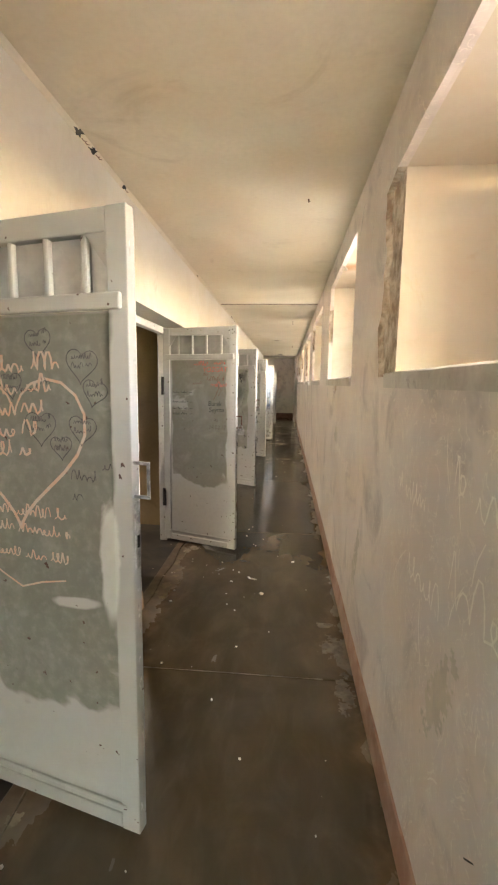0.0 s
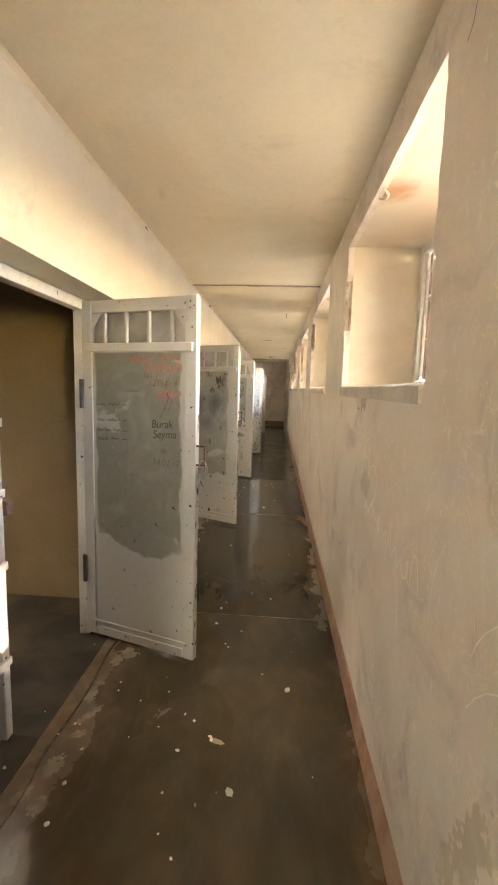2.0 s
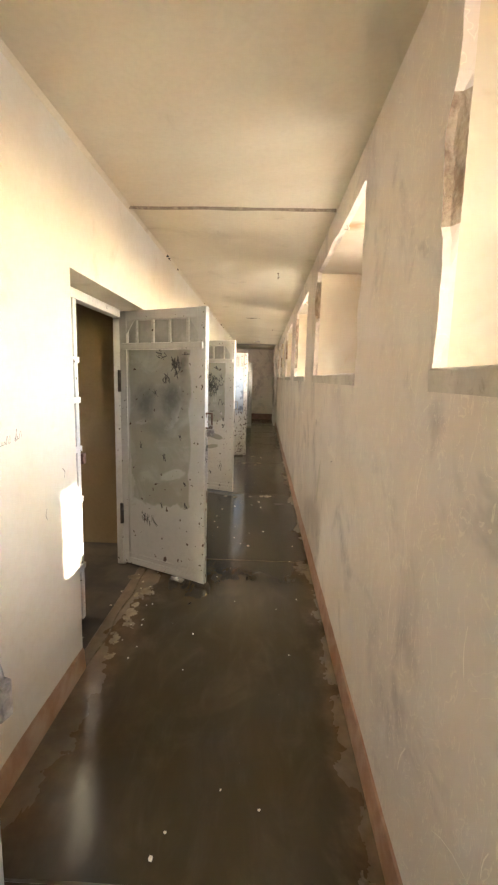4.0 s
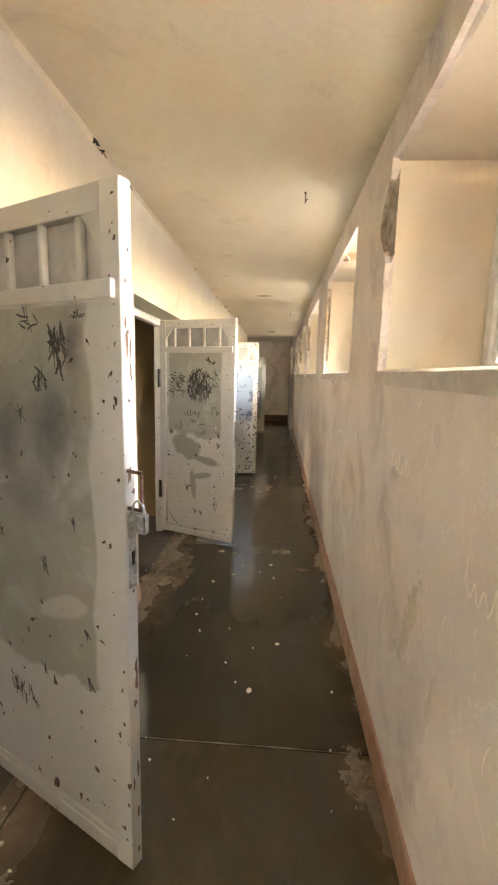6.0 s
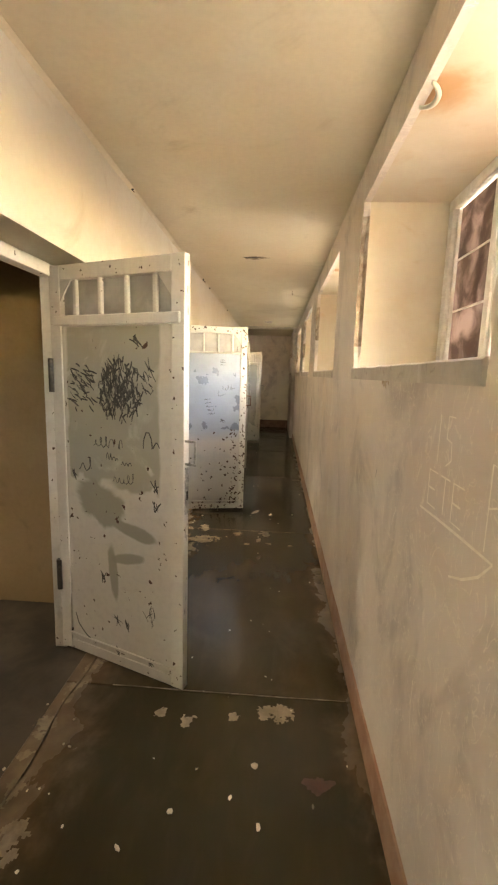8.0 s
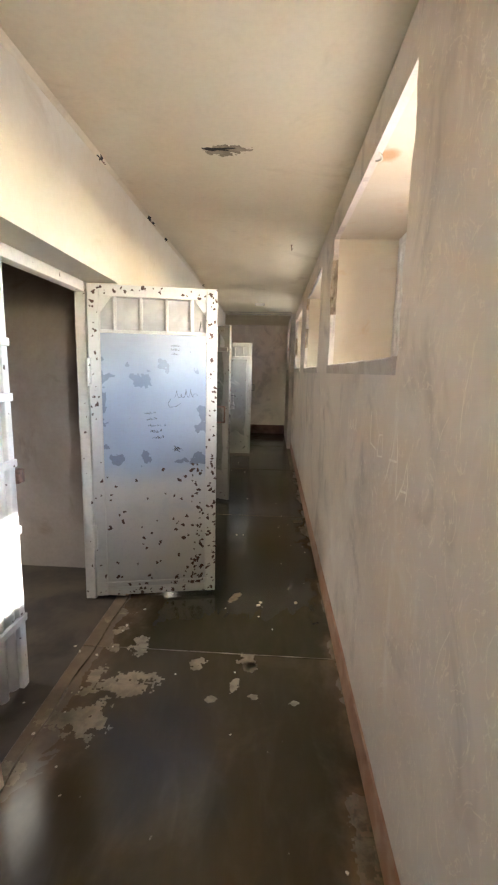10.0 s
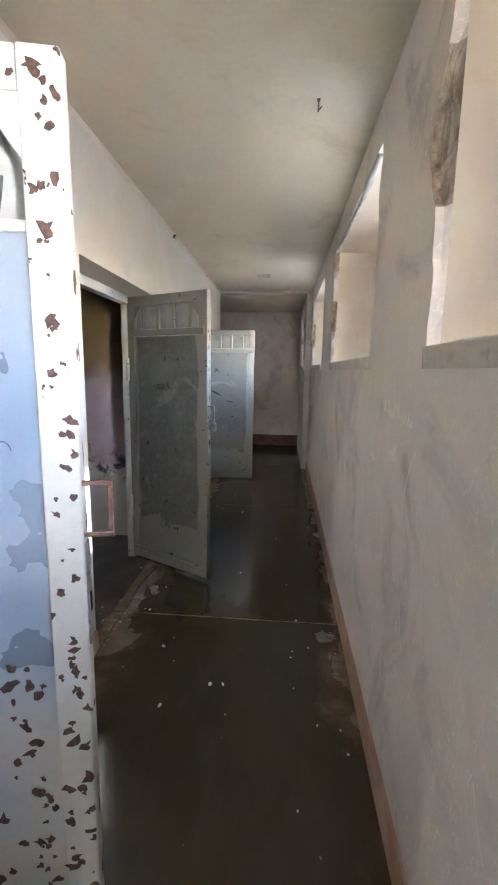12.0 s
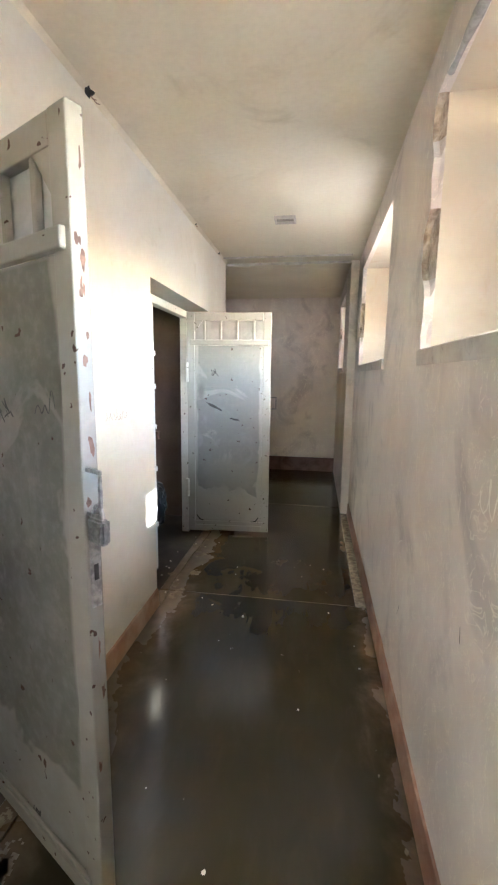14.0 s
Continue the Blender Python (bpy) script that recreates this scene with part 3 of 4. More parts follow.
        part("rib", bm, FRAME, fr)
    for z in (0.36, 0.80, 1.12, 1.42, 1.66):
        part("strap", soft_box(-0.004, y0, z - 0.018, 0.016, y1 + 0.004, z + 0.018, 0.004), FRAME, fr)
    part("keep", soft_box(-0.01, y1 - 0.005, 1.02, 0.022, y1 + 0.045, 1.085, 0.005), RUST, fr, "rusty bolt keep")
    return fr


A = (0.42, 0.40, 0.37)
VENT = plain("vent_sheet_grey", (0.30, 0.285, 0.27), (0.38, 0.36, 0.34), 8, 0.6)
K, W, S, G = (0.26, 0.25, 0.20), (0.44, 0.42, 0.39), (0.12, 0.11, 0.10), (0.24, 0.23, 0.21)
SKY_TINT_BARE_SHEET = sky_tint_bare_sheet()
DOOR_LOOK = [
    # Coats of the first door are darkened: its backlit shade sits in the colour.
    (door_paint("door_paint_a", (0.275, 0.26, 0.24), (0.13, 0.125, 0.10), (0.175, 0.168, 0.14), 0.48, 1.0, 0.0, smears=((0.5, 0.8, 0.10, 0.02, 0.1, 0.7, 0.6, W), (0.64, 0.95, 0.04, 0.22, 0.0, 0.8, 0.8, W))), "open pale grey steel cell door over-painted khaki, covered in heart graffiti"),
    (door_paint("door_paint_b", (0.42, 0.40, 0.37), (0.20, 0.19, 0.15), (0.265, 0.255, 0.215), 0.62, 2.3, 0.0, smears=((0.44, 0.66, 0.22, 0.08, -0.1, 0.85, 0.9, (0.215, 0.205, 0.165)),)), "open pale grey steel cell door with khaki over-paint and handwriting"),
    (door_paint("door_paint_c", A, (0.26, 0.25, 0.205), (0.36, 0.345, 0.30), 0.55, 3.6, 0.002, smears=((0.50, 1.40, 0.16, 0.20, 0.3, 0.1, 0.95, S), (0.26, 1.36, 0.13, 0.16, 0, 0.1, 0.9, S), (0.60, 1.62, 0.06, 0.14, 0, 0.1, 0.9, S), (0.40, 1.15, 0.25, 0.12, 0, 0.1, 0.5, S), (0.5, 0.80, 0.13, 0.04, 0.3, 0.8, 0.7, W))), "open grey steel cell door with dark smudges and black marks"),
    (door_paint("door_paint_d", (0.50, 0.475, 0.43), (0.31, 0.295, 0.24), (0.47, 0.455, 0.40), 1.0, 5.2, 0.002, smears=((0.30, 0.86, 0.17, 0.10, -0.3, 0.85, 1.0, K), (0.50, 0.755, 0.17, 0.035, -0.22, 0.8, 1.0, K), (0.37, 0.52, 0.035, 0.14, 0.1, 0.8, 0.9, K), (0.45, 0.60, 0.12, 0.03, 0.2, 0.8, 0.9, K), (0.42, 1.42, 0.20, 0.17, 0, 0.0, 0.35, S))), "open off-white steel cell door with dense black scribble"),
    (door_paint("door_paint_e", (0.50, 0.485, 0.45), (0.37, 0.43, 0.53), (0.48, 0.53, 0.61), 9.0, 7.1, 0.0, 0.0, 0.5), "open white steel cell door with rust chips and a bluish bare sheet tinted for reflected sky"),
    (door_paint("door_paint_f", (0.24, 0.222, 0.185), (0.125, 0.118, 0.094), (0.18, 0.172, 0.14), 0.35, 8.4, 0.0, smears=((0.33, 1.5, 0.15, 0.20, 0.2, 0.0, 0.6, (0.22, 0.21, 0.17)), (0.35, 1.38, 0.18, 0.03, 0.2, 0.1, 0.7, S), (0.40, 0.95, 0.12, 0.3, 0.1, 0.0, 0.5, S))), "open dark grey-green steel cell door with faint smears"),
    (door_paint("door_paint_g", (0.37, 0.355, 0.32), (0.22, 0.22, 0.205), (0.29, 0.292, 0.28), 0.42, 9.9, 0.0, smears=((0.30, 1.38, 0.15, 0.035, 0.1, 0.1, 0.7, G), (0.32, 1.28, 0.12, 0.03, 0.15, 0.1, 0.7, G), (0.50, 1.22, 0.15, 0.03, 0.2, 0.1, 0.7, G), (0.13, 1.33, 0.04, 0.10, 0, 0.1, 0.7, S), (0.38, 0.55, 0.26, 0.20, 0, 0.5, 0.7, (0.28, 0.275, 0.235)))), "open grey steel cell door with scuffed khaki field"),
]
for i, (near, hinge, tip) in enumerate(DOORS):
    frame_of(i, near, hinge)
    leaf(i, hinge, tip)


# ---- windows ----
def pane_left(w, c, k):
    """Which panes are still there: the first sash stands open but in the far windows."""
    if w == 7:
        return c != 2 or k < 2
    if w > 4:
        return c > 0 or k == 2
    return c > 0


def window(w, near, far):
    """White painted casement near the outer face, with a mullion, glazing bars and panes."""
    x = 1.03
    a, b, lo, hi = near, far, SILL_Z + 0.006, HEAD_Z - 0.09 if w == 0 else HEAD_Z
    win = holder("window_%d" % (w + 1), Matrix.Translation((x, (a + b) / 2, lo)), "white painted casement window with small panes in a deep opening", "window", "", "structure")
    W, Hh = (b - a) / 2, hi - lo
    part("window_frame", soft_box(0, -W, 0, 0.07, -W + 0.06, Hh), WHITE, win)
    part("window_frame", soft_box(0, W - 0.06, 0, 0.07, W, Hh), WHITE, win)
    part("window_frame", soft_box(0, -W + 0.061, 0, 0.07, W - 0.061, 0.055), WHITE, win)
    part("window_frame", soft_box(0, -W + 0.061, Hh - 0.055, 0.07, W - 0.061, Hh), WHITE, win)
    cols = [(-W + 0.062, -W + 0.58), (-W + 0.62, 0.259), (0.299, W - 0.062)]
    for y in ((cols[0][1] + cols[1][0]) / 2, (cols[1][1] + cols[2][0]) / 2):
        part("mullion", soft_box(0.01, y - 0.0195, 0.056, 0.06, y + 0.0195, Hh - 0.056), WHITE, win)
    for c, (y0, y1) in enumerate(cols):
        for p0, p1 in ((y0, y0 + 0.03), (y1 - 0.03, y1)):
            part("sash_stile", soft_box(0.018, p0, 0.057, 0.05, p1, Hh - 0.057), WHITE, win)
        zs = [0.056 + (Hh - 0.112) * k / 3 for k in range(4)]
        for k in (1, 2):
            part("glazing_bar", soft_box(0.03, y0 + 0.031, zs[k] - 0.005, 0.042, y1 - 0.031, zs[k] + 0.005, 0.002), WHITE, win)
        for k in range(3):
            if pane_left(w, c, k):
                bm = bmesh.new()
                box(bm, 0.034, y0 + 0.031, zs[k] + 0.006, 0.037, y1 - 0.031, zs[k + 1] - 0.006)
                # Windows past the fifth take darker glass, dimming the corridor's far end.
                part("pane", bm, BROWNED if c == 2 else DIM_GLASS if w > 4 else DUSTY, win, "brown smeared glass pane" if c == 2 else "dusty smeared glass pane")
    return win


for w, (near, far, chip) in enumerate(WINDOWS):
    window(w, near, far)
    # sill ledge
    bm = bmesh.new()
    xi = XEND if w == 7 else XR
    n = 30
    rows = []
    for k in range(n + 1):
        y = near + 0.004 + (far - near - 0.008) * k / n
        o = 0.010 + 0.008 * wob(y * 5, w, 1) + 0.006 * wob(y * 19, w, 2)
        zz = SILL_Z + 0.016 + 0.004 * wob(y * 6, w, 3)
        rows.append([bm.verts.new(p) for p in ((xi - o, y, SILL_Z - 0.045), (xi - o - 0.003, y, zz - 0.006), (xi - o + 0.006, y, zz), (1.028, y, zz + 0.03), (1.028, y, SILL_Z - 0.02), (xi + 0.03, y, SILL_Z - 0.045))])
    for p, q in zip(rows, rows[1:]):
        for j in range(6):
            bm.faces.new((p[j], p[(j + 1) % 6], q[(j + 1) % 6], q[j]))
    bm.faces.new(rows[0]), bm.faces.new(rows[-1])
    thing("window_sill_%d" % (w + 1), bm, SILL, "chipped plaster window sill with dusty top", "window sill", "structure")


# ---- marks: pencil, marker and scratched strokes ----
INK = plain("black_marker", (0.028, 0.025, 0.024), (0.06, 0.055, 0.05), 60, 0.7)
PENCIL = plain("pencil_grey", (0.11, 0.095, 0.085), (0.20, 0.175, 0.15), 60, 0.8)
RED = plain("red_marker", (0.42, 0.085, 0.065), (0.48, 0.17, 0.13), 40, 0.7)
ORANGE = plain("orange_crayon", (0.44, 0.25, 0.165), (0.38, 0.31, 0.25), 25, 0.8)
BROWN = plain("brown_marker", (0.15, 0.075, 0.055), (0.21, 0.12, 0.09), 40, 0.7)
CHALK = plain("scratched_plaster", (0.86, 0.80, 0.70), (0.78, 0.71, 0.60), 40, 0.85)
YELLOWED = plain("yellowed_plaster", (0.58, 0.52, 0.41), (0.50, 0.45, 0.37), 12, 0.85)
CHIP = plain("chipped_rust", (0.045, 0.024, 0.018), (0.10, 0.05, 0.035), 60, 0.8)
FLAKE = plain("plaster_crumb", (0.55, 0.48, 0.38), (0.68, 0.62, 0.52), 50, 0.9)
BARE = plain("bare_cement", (0.19, 0.15, 0.10), (0.30, 0.245, 0.17), 14, 0.85)
JOINT_RIDGE = plain("joint_ridge", (0.09, 0.07, 0.045), (0.26, 0.21, 0.145), 7, 0.8)
WORN = plain("worn_floor", (0.09, 0.068, 0.042), (0.18, 0.14, 0.09), 22, 0.75)


def on_leaf(u, v):
    return (u, 0.0056, v)


def on_right(u, v):
    return (XR - 0.0015, u, v)


def on_left(u, v):
    return (XL + 0.0015, u, v)


def ribbon(bm, pts, width, at):
    """One stroke: a narrow strip along the points, thinner at both ends."""
    n = len(pts)
    prev = None
    for k, (u, v) in enumerate(pts):
        a, b = pts[max(0, k - 1)], pts[min(n - 1, k + 1)]
        du, dv = b[0] - a[0], b[1] - a[1]
        d = math.hypot(du, dv) or 1.0
        w = 0.5 * width * (0.55 + 0.45 * math.sin(math.pi * (k + 0.5) / n))
        pair = [bm.verts.new(at(u - dv / d * w, v + du / d * w)), bm.verts.new(at(u + dv / d * w, v - du / d * w))]
        if prev:
            bm.faces.new((prev[0], pair[0], pair[1], prev[1]))
        prev = pair


def scrawl(bm, u, v, length, height, rnd, at, width=0.004, slope=0.0):
    """Unreadable cursive handwriting: words of joined loops and spikes along a line."""
    x = 0.0
    while x < length:
        word = min(length - x, rnd.uniform(2.5, 5.5) * height)
        pts, phase = [], rnd.uniform(0, 6.3)
        letters = max(2, int(word / (height * 0.55)))
        for k in range(letters):
            tall = rnd.choice((0.45, 0.5, 0.6, 0.95, 1.15))
            loop = rnd.uniform(-0.5, 0.9)
            for j in range(7):
                f = j / 7
                a = math.tau * f
                pts.append((u + x + word * (k + f) / letters + loop * 0.3 * height * math.sin(a), v + height * tall * (0.5 - 0.5 * math.cos(a)) + 0.06 * height * math.sin(phase + k) + slope * x))
        ribbon(bm, pts, width, at)
        x += word + 0.5 * height


def heart(bm, u, v, s, at, width=0.004, tilt=0.0):
    pts = []
    for k in range(33):
        a = math.tau * k / 32 + 0.1
        x, y = 16 * math.sin(a) ** 3 / 17, (13 * math.cos(a) - 5 * math.cos(2 * a) - 2 * math.cos(3 * a) - math.cos(4 * a)) / 17
        pts.append((u + s * (x * math.cos(tilt) - y * math.sin(tilt)), v + s * (y * math.cos(tilt) + x * math.sin(tilt))))
    ribbon(bm, pts, width, at)


def hatch(bm, u, v, ru, rv, count, rnd, at, width=0.006, lean=0.2):
    """A dense scribble of short strokes, thickest in the middle."""
    for k in range(count):
        a, r = rnd.uniform(0, math.tau), rnd.random() ** 0.7
        cu, cv = u + ru * r * math.cos(a), v + rv * r * math.sin(a)
        ln, an = rnd.uniform(0.02, 0.07), rnd.gauss(math.pi / 2 + lean, 0.45)
        bend = rnd.uniform(-0.4, 0.4)
        pts = [(cu + ln * (f - 0.5) * math.cos(an + bend * f), cv + ln * (f - 0.5) * math.sin(an + bend * f)) for f in (0, 0.33, 0.66, 1)]
        ribbon(bm, pts, width * rnd.uniform(0.5, 1.3), at)


def blot(bm, u, v, ru, rv, seed, at, rough=0.45, n=34, tilt=0.0):
    """A ragged patch with an uneven outline."""
    c = bm.verts.new(at(u, v))
    ring = []
    for k in range(n):
        a = math.tau * k / n
        r = max(0.12, 1 + rough * (wob(math.cos(a) * 1.4, math.sin(a) * 1.4, seed * 7.3) * 1.7 + 0.8 * wob(math.cos(a) * 4, math.sin(a) * 4, seed * 3.1) + 0.6 * wob(math.cos(a) * 11, math.sin(a) * 11, seed * 1.3)))
        x, y = ru * r * math.cos(a), rv * r * math.sin(a)
        ring.append(bm.verts.new(at(u + x * math.cos(tilt) - y * math.sin(tilt), v + x * math.sin(tilt) + y * math.cos(tilt))))
    for k in range(n):
        bm.faces.new((c, ring[k], ring[(k + 1) % n]))


def peeled(bm, u, v, ru, rv, seed, at, tilt=0.0, cells=46):
    """A peeled patch: small cells kept where uneven noise lies inside the ellipse, so that its rim is torn."""
    size = 2.6 * max(ru, rv) / cells
    made = {}
    for a in range(-cells // 2 - 2, cells // 2 + 3):
        for c in range(-cells // 2 - 2, cells // 2 + 3):
            x, y = a * size, c * size
            p, q = (x * math.cos(tilt) + y * math.sin(tilt)) / ru, (y * math.cos(tilt) - x * math.sin(tilt)) / rv
            if p * p + q * q + 1.1 * wob(x * 22, y * 22, seed) + 0.8 * wob(x * 70, y * 70, seed + 9) < 0.75:
                corners = []
                for da, dc in ((0, 0), (1, 0), (1, 1), (0, 1)):
                    key = (a + da, c + dc)
                    if key not in made:
                        made[key] = bm.verts.new(at(u + key[0] * size + 0.4 * size * wob(key[0] * 1.7, key[1] * 1.3, seed), v + key[1] * size + 0.4 * size * wob(key[0] * 1.3, key[1] * 1.9, seed + 5)))
                    corners.append(made[key])
                bm.faces.new(corners)


def words(text, u, v, size, door, mat, spin=0.0):
    """Readable handwriting on a leaf, in the built-in font."""
    cu = bpy.data.curves.new("writing", "FONT")
    cu.body, cu.size, cu.shear, cu.space_character = text, size, 0.12, 0.95
    tmp = bpy.data.objects.new("writing", cu)
    me = bpy.data.meshes.new_from_object(tmp)
    bpy.data.objects.remove(tmp)
    me.materials.append(mat)
    ob = new("writing", me)
    ob.parent = door
    ob.matrix_local = Matrix.Translation((u, 0.0054, v)) @ Matrix.Rotation(math.pi / 2, 4, "X") @ Matrix.Rotation(spin, 4, "Z")
    return tagged(ob, "handwritten marker graffiti")


rnd = random.Random(11)
leaves = sorted((o for o in bpy.data.objects if o.name.startswith("cell_door")), key=lambda o: o.matrix_world.translation.y)


def marks(i, draw, mat, label, name="graffiti"):
    bm = bmesh.new()
    draw(bm)
    part(name, bm, mat, leaves[i], label)


# first door: hearts with names, a large orange heart behind them
def d1_ink(bm):
    for u, v, s, t in ((0.39, 1.655, 0.055, 0.05), (0.555, 1.585, 0.062, -0.1), (0.60, 1.50, 0.048, -0.25), (0.55, 1.385, 0.055, -0.1), (0.465, 1.325, 0.045, 0.05), (0.385, 1.385, 0.066, 0.0), (0.27, 1.52, 0.05, 0.1)):
        heart(bm, u, v, s, on_leaf, 0.0032, t)
        for k in (0.018, -0.012):
            scrawl(bm, u - s * 0.62, v + k, s * 1.25, 0.016, rnd, on_leaf, 0.0028, 0.15)
    scrawl(bm, 0.50, 1.22, 0.16, 0.035, rnd, on_leaf, 0.0035, 0.35)
    scrawl(bm, 0.50, 1.15, 0.04, 0.05, rnd, on_leaf, 0.003)
    scrawl(bm, 0.30, 1.50, 0.13, 0.02, rnd, on_leaf, 0.003, 0.25)


def d1_orange(bm):
    heart(bm, 0.28, 1.33, 0.30, on_leaf, 0.012)
    for k, v in enumerate((1.56, 1.49, 1.42, 1.35, 1.28)):
        scrawl(bm, 0.14, v, 0.33 - 0.03 * k, 0.05, rnd, on_leaf, 0.009, 0.05)
    for k, v in enumerate((1.08, 1.02, 0.93)):
        scrawl(bm, 0.12, v, 0.36, 0.035, rnd, on_leaf, 0.006)
    ribbon(bm, [(0.09, 0.92), (0.18, 0.86), (0.27, 0.82), (0.36, 0.85), (0.46, 0.87)], 0.007, on_leaf)


marks(0, d1_orange, ORANGE, "faded orange crayon heart and words")
marks(0, d1_ink, INK, "black pen hearts with scribbled words")


def d2_lines(bm):
    for v in (1.435, 1.345, 1.285, 1.235):
        scrawl(bm, 0.10, v, 0.16, 0.018, rnd, on_leaf, 0.003, 0.05)
        ribbon(bm, [(0.28, v + 0.008), (0.31, v + 0.01)], 0.004, on_leaf)


def d2_red(bm):
    scrawl(bm, 0.33, 1.69, 0.15, 0.035, rnd, on_leaf, 0.006, 0.15)
    scrawl(bm, 0.53, 1.70, 0.12, 0.03, rnd, on_leaf, 0.006)
    scrawl(bm, 0.50, 1.50, 0.17, 0.04, rnd, on_leaf, 0.007)


def d2_scribble(bm):
    scrawl(bm, 0.46, 1.555, 0.18, 0.035, rnd, on_leaf, 0.005)
    ribbon(bm, [(0.60, 1.62), (0.57, 1.56), (0.585, 1.49), (0.56, 1.43), (0.53, 1.38)], 0.006, on_leaf)
    ribbon(bm, [(0.57, 1.52), (0.61, 1.47), (0.585, 1.42), (0.55, 1.46)], 0.005, on_leaf)
    scrawl(bm, 0.30, 1.52, 0.18, 0.03, rnd, on_leaf, 0.004, 0.6)


marks(1, d2_red, RED, "red marker scrawl")
marks(1, d2_scribble, BROWN, "brown marker scrawl")
marks(1, d2_lines, INK, "four lines of faint handwriting")
words("YOZGAT", 0.42, 1.632, 0.062, leaves[1], RED)
words("Burak", 0.475, 1.325, 0.062, leaves[1], INK, 0.03)
words("Seyma", 0.485, 1.268, 0.062, leaves[1], INK, 0.04)
words("8", 0.575, 1.182, 0.06, leaves[1], PENCIL, math.pi / 2)
words("14.02.17", 0.48, 1.115, 0.055, leaves[1], PENCIL)
words("E", 0.695, 1.085, 0.05, leaves[1], INK)


def d3_ink(bm):
    hatch(bm, 0.54, 1.62, 0.035, 0.07, 42, rnd, on_leaf, 0.007)
    hatch(bm, 0.45, 1.52, 0.03, 0.03, 12, rnd, on_leaf, 0.006)
    hatch(bm, 0.40, 1.70, 0.05, 0.04, 10, rnd, on_leaf, 0.006, 0.8)
    hatch(bm, 0.24, 0.42, 0.06, 0.03, 12, rnd, on_leaf, 0.005, 0.0)
    hatch(bm, 0.32, 0.40, 0.06, 0.03, 8, rnd, on_leaf, 0.005, 0.0)
    scrawl(bm, 0.60, 1.70, 0.06, 0.02, rnd, on_leaf, 0.005)
    for u, v in ((0.40, 0.55), (0.62, 0.75), (0.63, 0.58), (0.43, 0.93), (0.2, 1.0), (0.35, 1.42), (0.58, 1.1)):
        hatch(bm, u, v, 0.008, 0.008, 4, rnd, on_leaf, 0.006)


marks(2, d3_ink, INK, "black marker strokes")


def d4_ink(bm):
    hatch(bm, 0.43, 1.44, 0.13, 0.15, 250, rnd, on_leaf, 0.0075, 0.05)
    hatch(bm, 0.20, 1.44, 0.09, 0.13, 62, rnd, on_leaf, 0.007, 1.0)
    hatch(bm, 0.60, 1.50, 0.05, 0.07, 16, rnd, on_leaf, 0.006, 0.5)
    hatch(bm, 0.53, 1.67, 0.03, 0.02, 6, rnd, on_leaf, 0.008, 0.6)
    scrawl(bm, 0.26, 1.16, 0.18, 0.05, rnd, on_leaf, 0.005)
    scrawl(bm, 0.34, 1.10, 0.16, 0.03, rnd, on_leaf, 0.005, -0.2)
    scrawl(bm, 0.57, 1.18, 0.10, 0.07, rnd, on_leaf, 0.007)
    scrawl(bm, 0.16, 1.03, 0.10, 0.08, rnd, on_leaf, 0.006)
    scrawl(bm, 0.38, 0.99, 0.14, 0.05, rnd, on_leaf, 0.004)
    for u, v in ((0.64, 1.0), (0.64, 0.9), (0.39, 0.25), (0.46, 0.24), (0.30, 0.47), (0.12, 1.0), (0.6, 0.08), (0.4, 0.07)):
        hatch(bm, u, v, 0.012, 0.01, 5, rnd, on_leaf, 0.006)
    hatch(bm, 0.61, 0.33, 0.04, 0.06, 9, rnd, on_leaf, 0.004, 0.1)
    ribbon(bm, [(0.10, 0.22), (0.12, 0.16), (0.17, 0.11), (0.24, 0.075)], 0.008, on_leaf)


marks(3, d4_ink, INK, "dense black scribble")


def d5_ink(bm):
    for k in range(5):
        scrawl(bm, 0.33 + 0.012 * k, 1.24 - 0.04 * k, 0.07, 0.016, rnd, on_leaf, 0.003, 0.1)
    for k in range(3):
        scrawl(bm, 0.50, 1.67 - 0.025 * k, 0.06, 0.014, rnd, on_leaf, 0.003)
    scrawl(bm, 0.52, 1.35, 0.15, 0.05, rnd, on_leaf, 0.0035, 0.35)
    ribbon(bm, [(0.50, 1.34), (0.48, 1.31), (0.49, 1.285), (0.53, 1.29), (0.56, 1.31)], 0.0035, on_leaf)
    hatch(bm, 0.54, 1.01, 0.035, 0.012, 10, rnd, on_leaf, 0.004, 1.2)
    ribbon(bm, [(0.69, 1.83), (0.685, 1.80), (0.68, 1.77)], 0.007, on_leaf)


marks(4, d5_ink, INK, "small tally marks and pen scrawl")
marks(5, lambda bm: (scrawl(bm, 0.55, 1.38, 0.10, 0.05, rnd, on_leaf, 0.004, 0.3), hatch(bm, 0.36, 1.38, 0.10, 0.02, 14, rnd, on_leaf, 0.006, 1.1), hatch(bm, 0.40, 0.10, 0.03, 0.01, 6, rnd, on_leaf, 0.007, 0.5)), INK, "thin black scratches")


def d7_ink(bm):
    blot(bm, 0.25, 1.19, 0.075, 0.012, 1.3, on_leaf, 0.4, 30, -0.45)
    blot(bm, 0.44, 1.075, 0.05, 0.009, 2.3, on_leaf, 0.4, 30, -0.2)
    hatch(bm, 0.25, 1.5, 0.02, 0.02, 5, rnd, on_leaf, 0.009)
    ribbon(bm, [(0.08, 0.15), (0.11, 0.11), (0.16, 0.09)], 0.012, on_leaf)
    ribbon(bm, [(0.58, 0.09), (0.64, 0.10), (0.67, 0.14)], 0.012, on_leaf)


marks(6, d7_ink, INK, "black scrapes")

# rust and paint chips along the door edges and foot rails
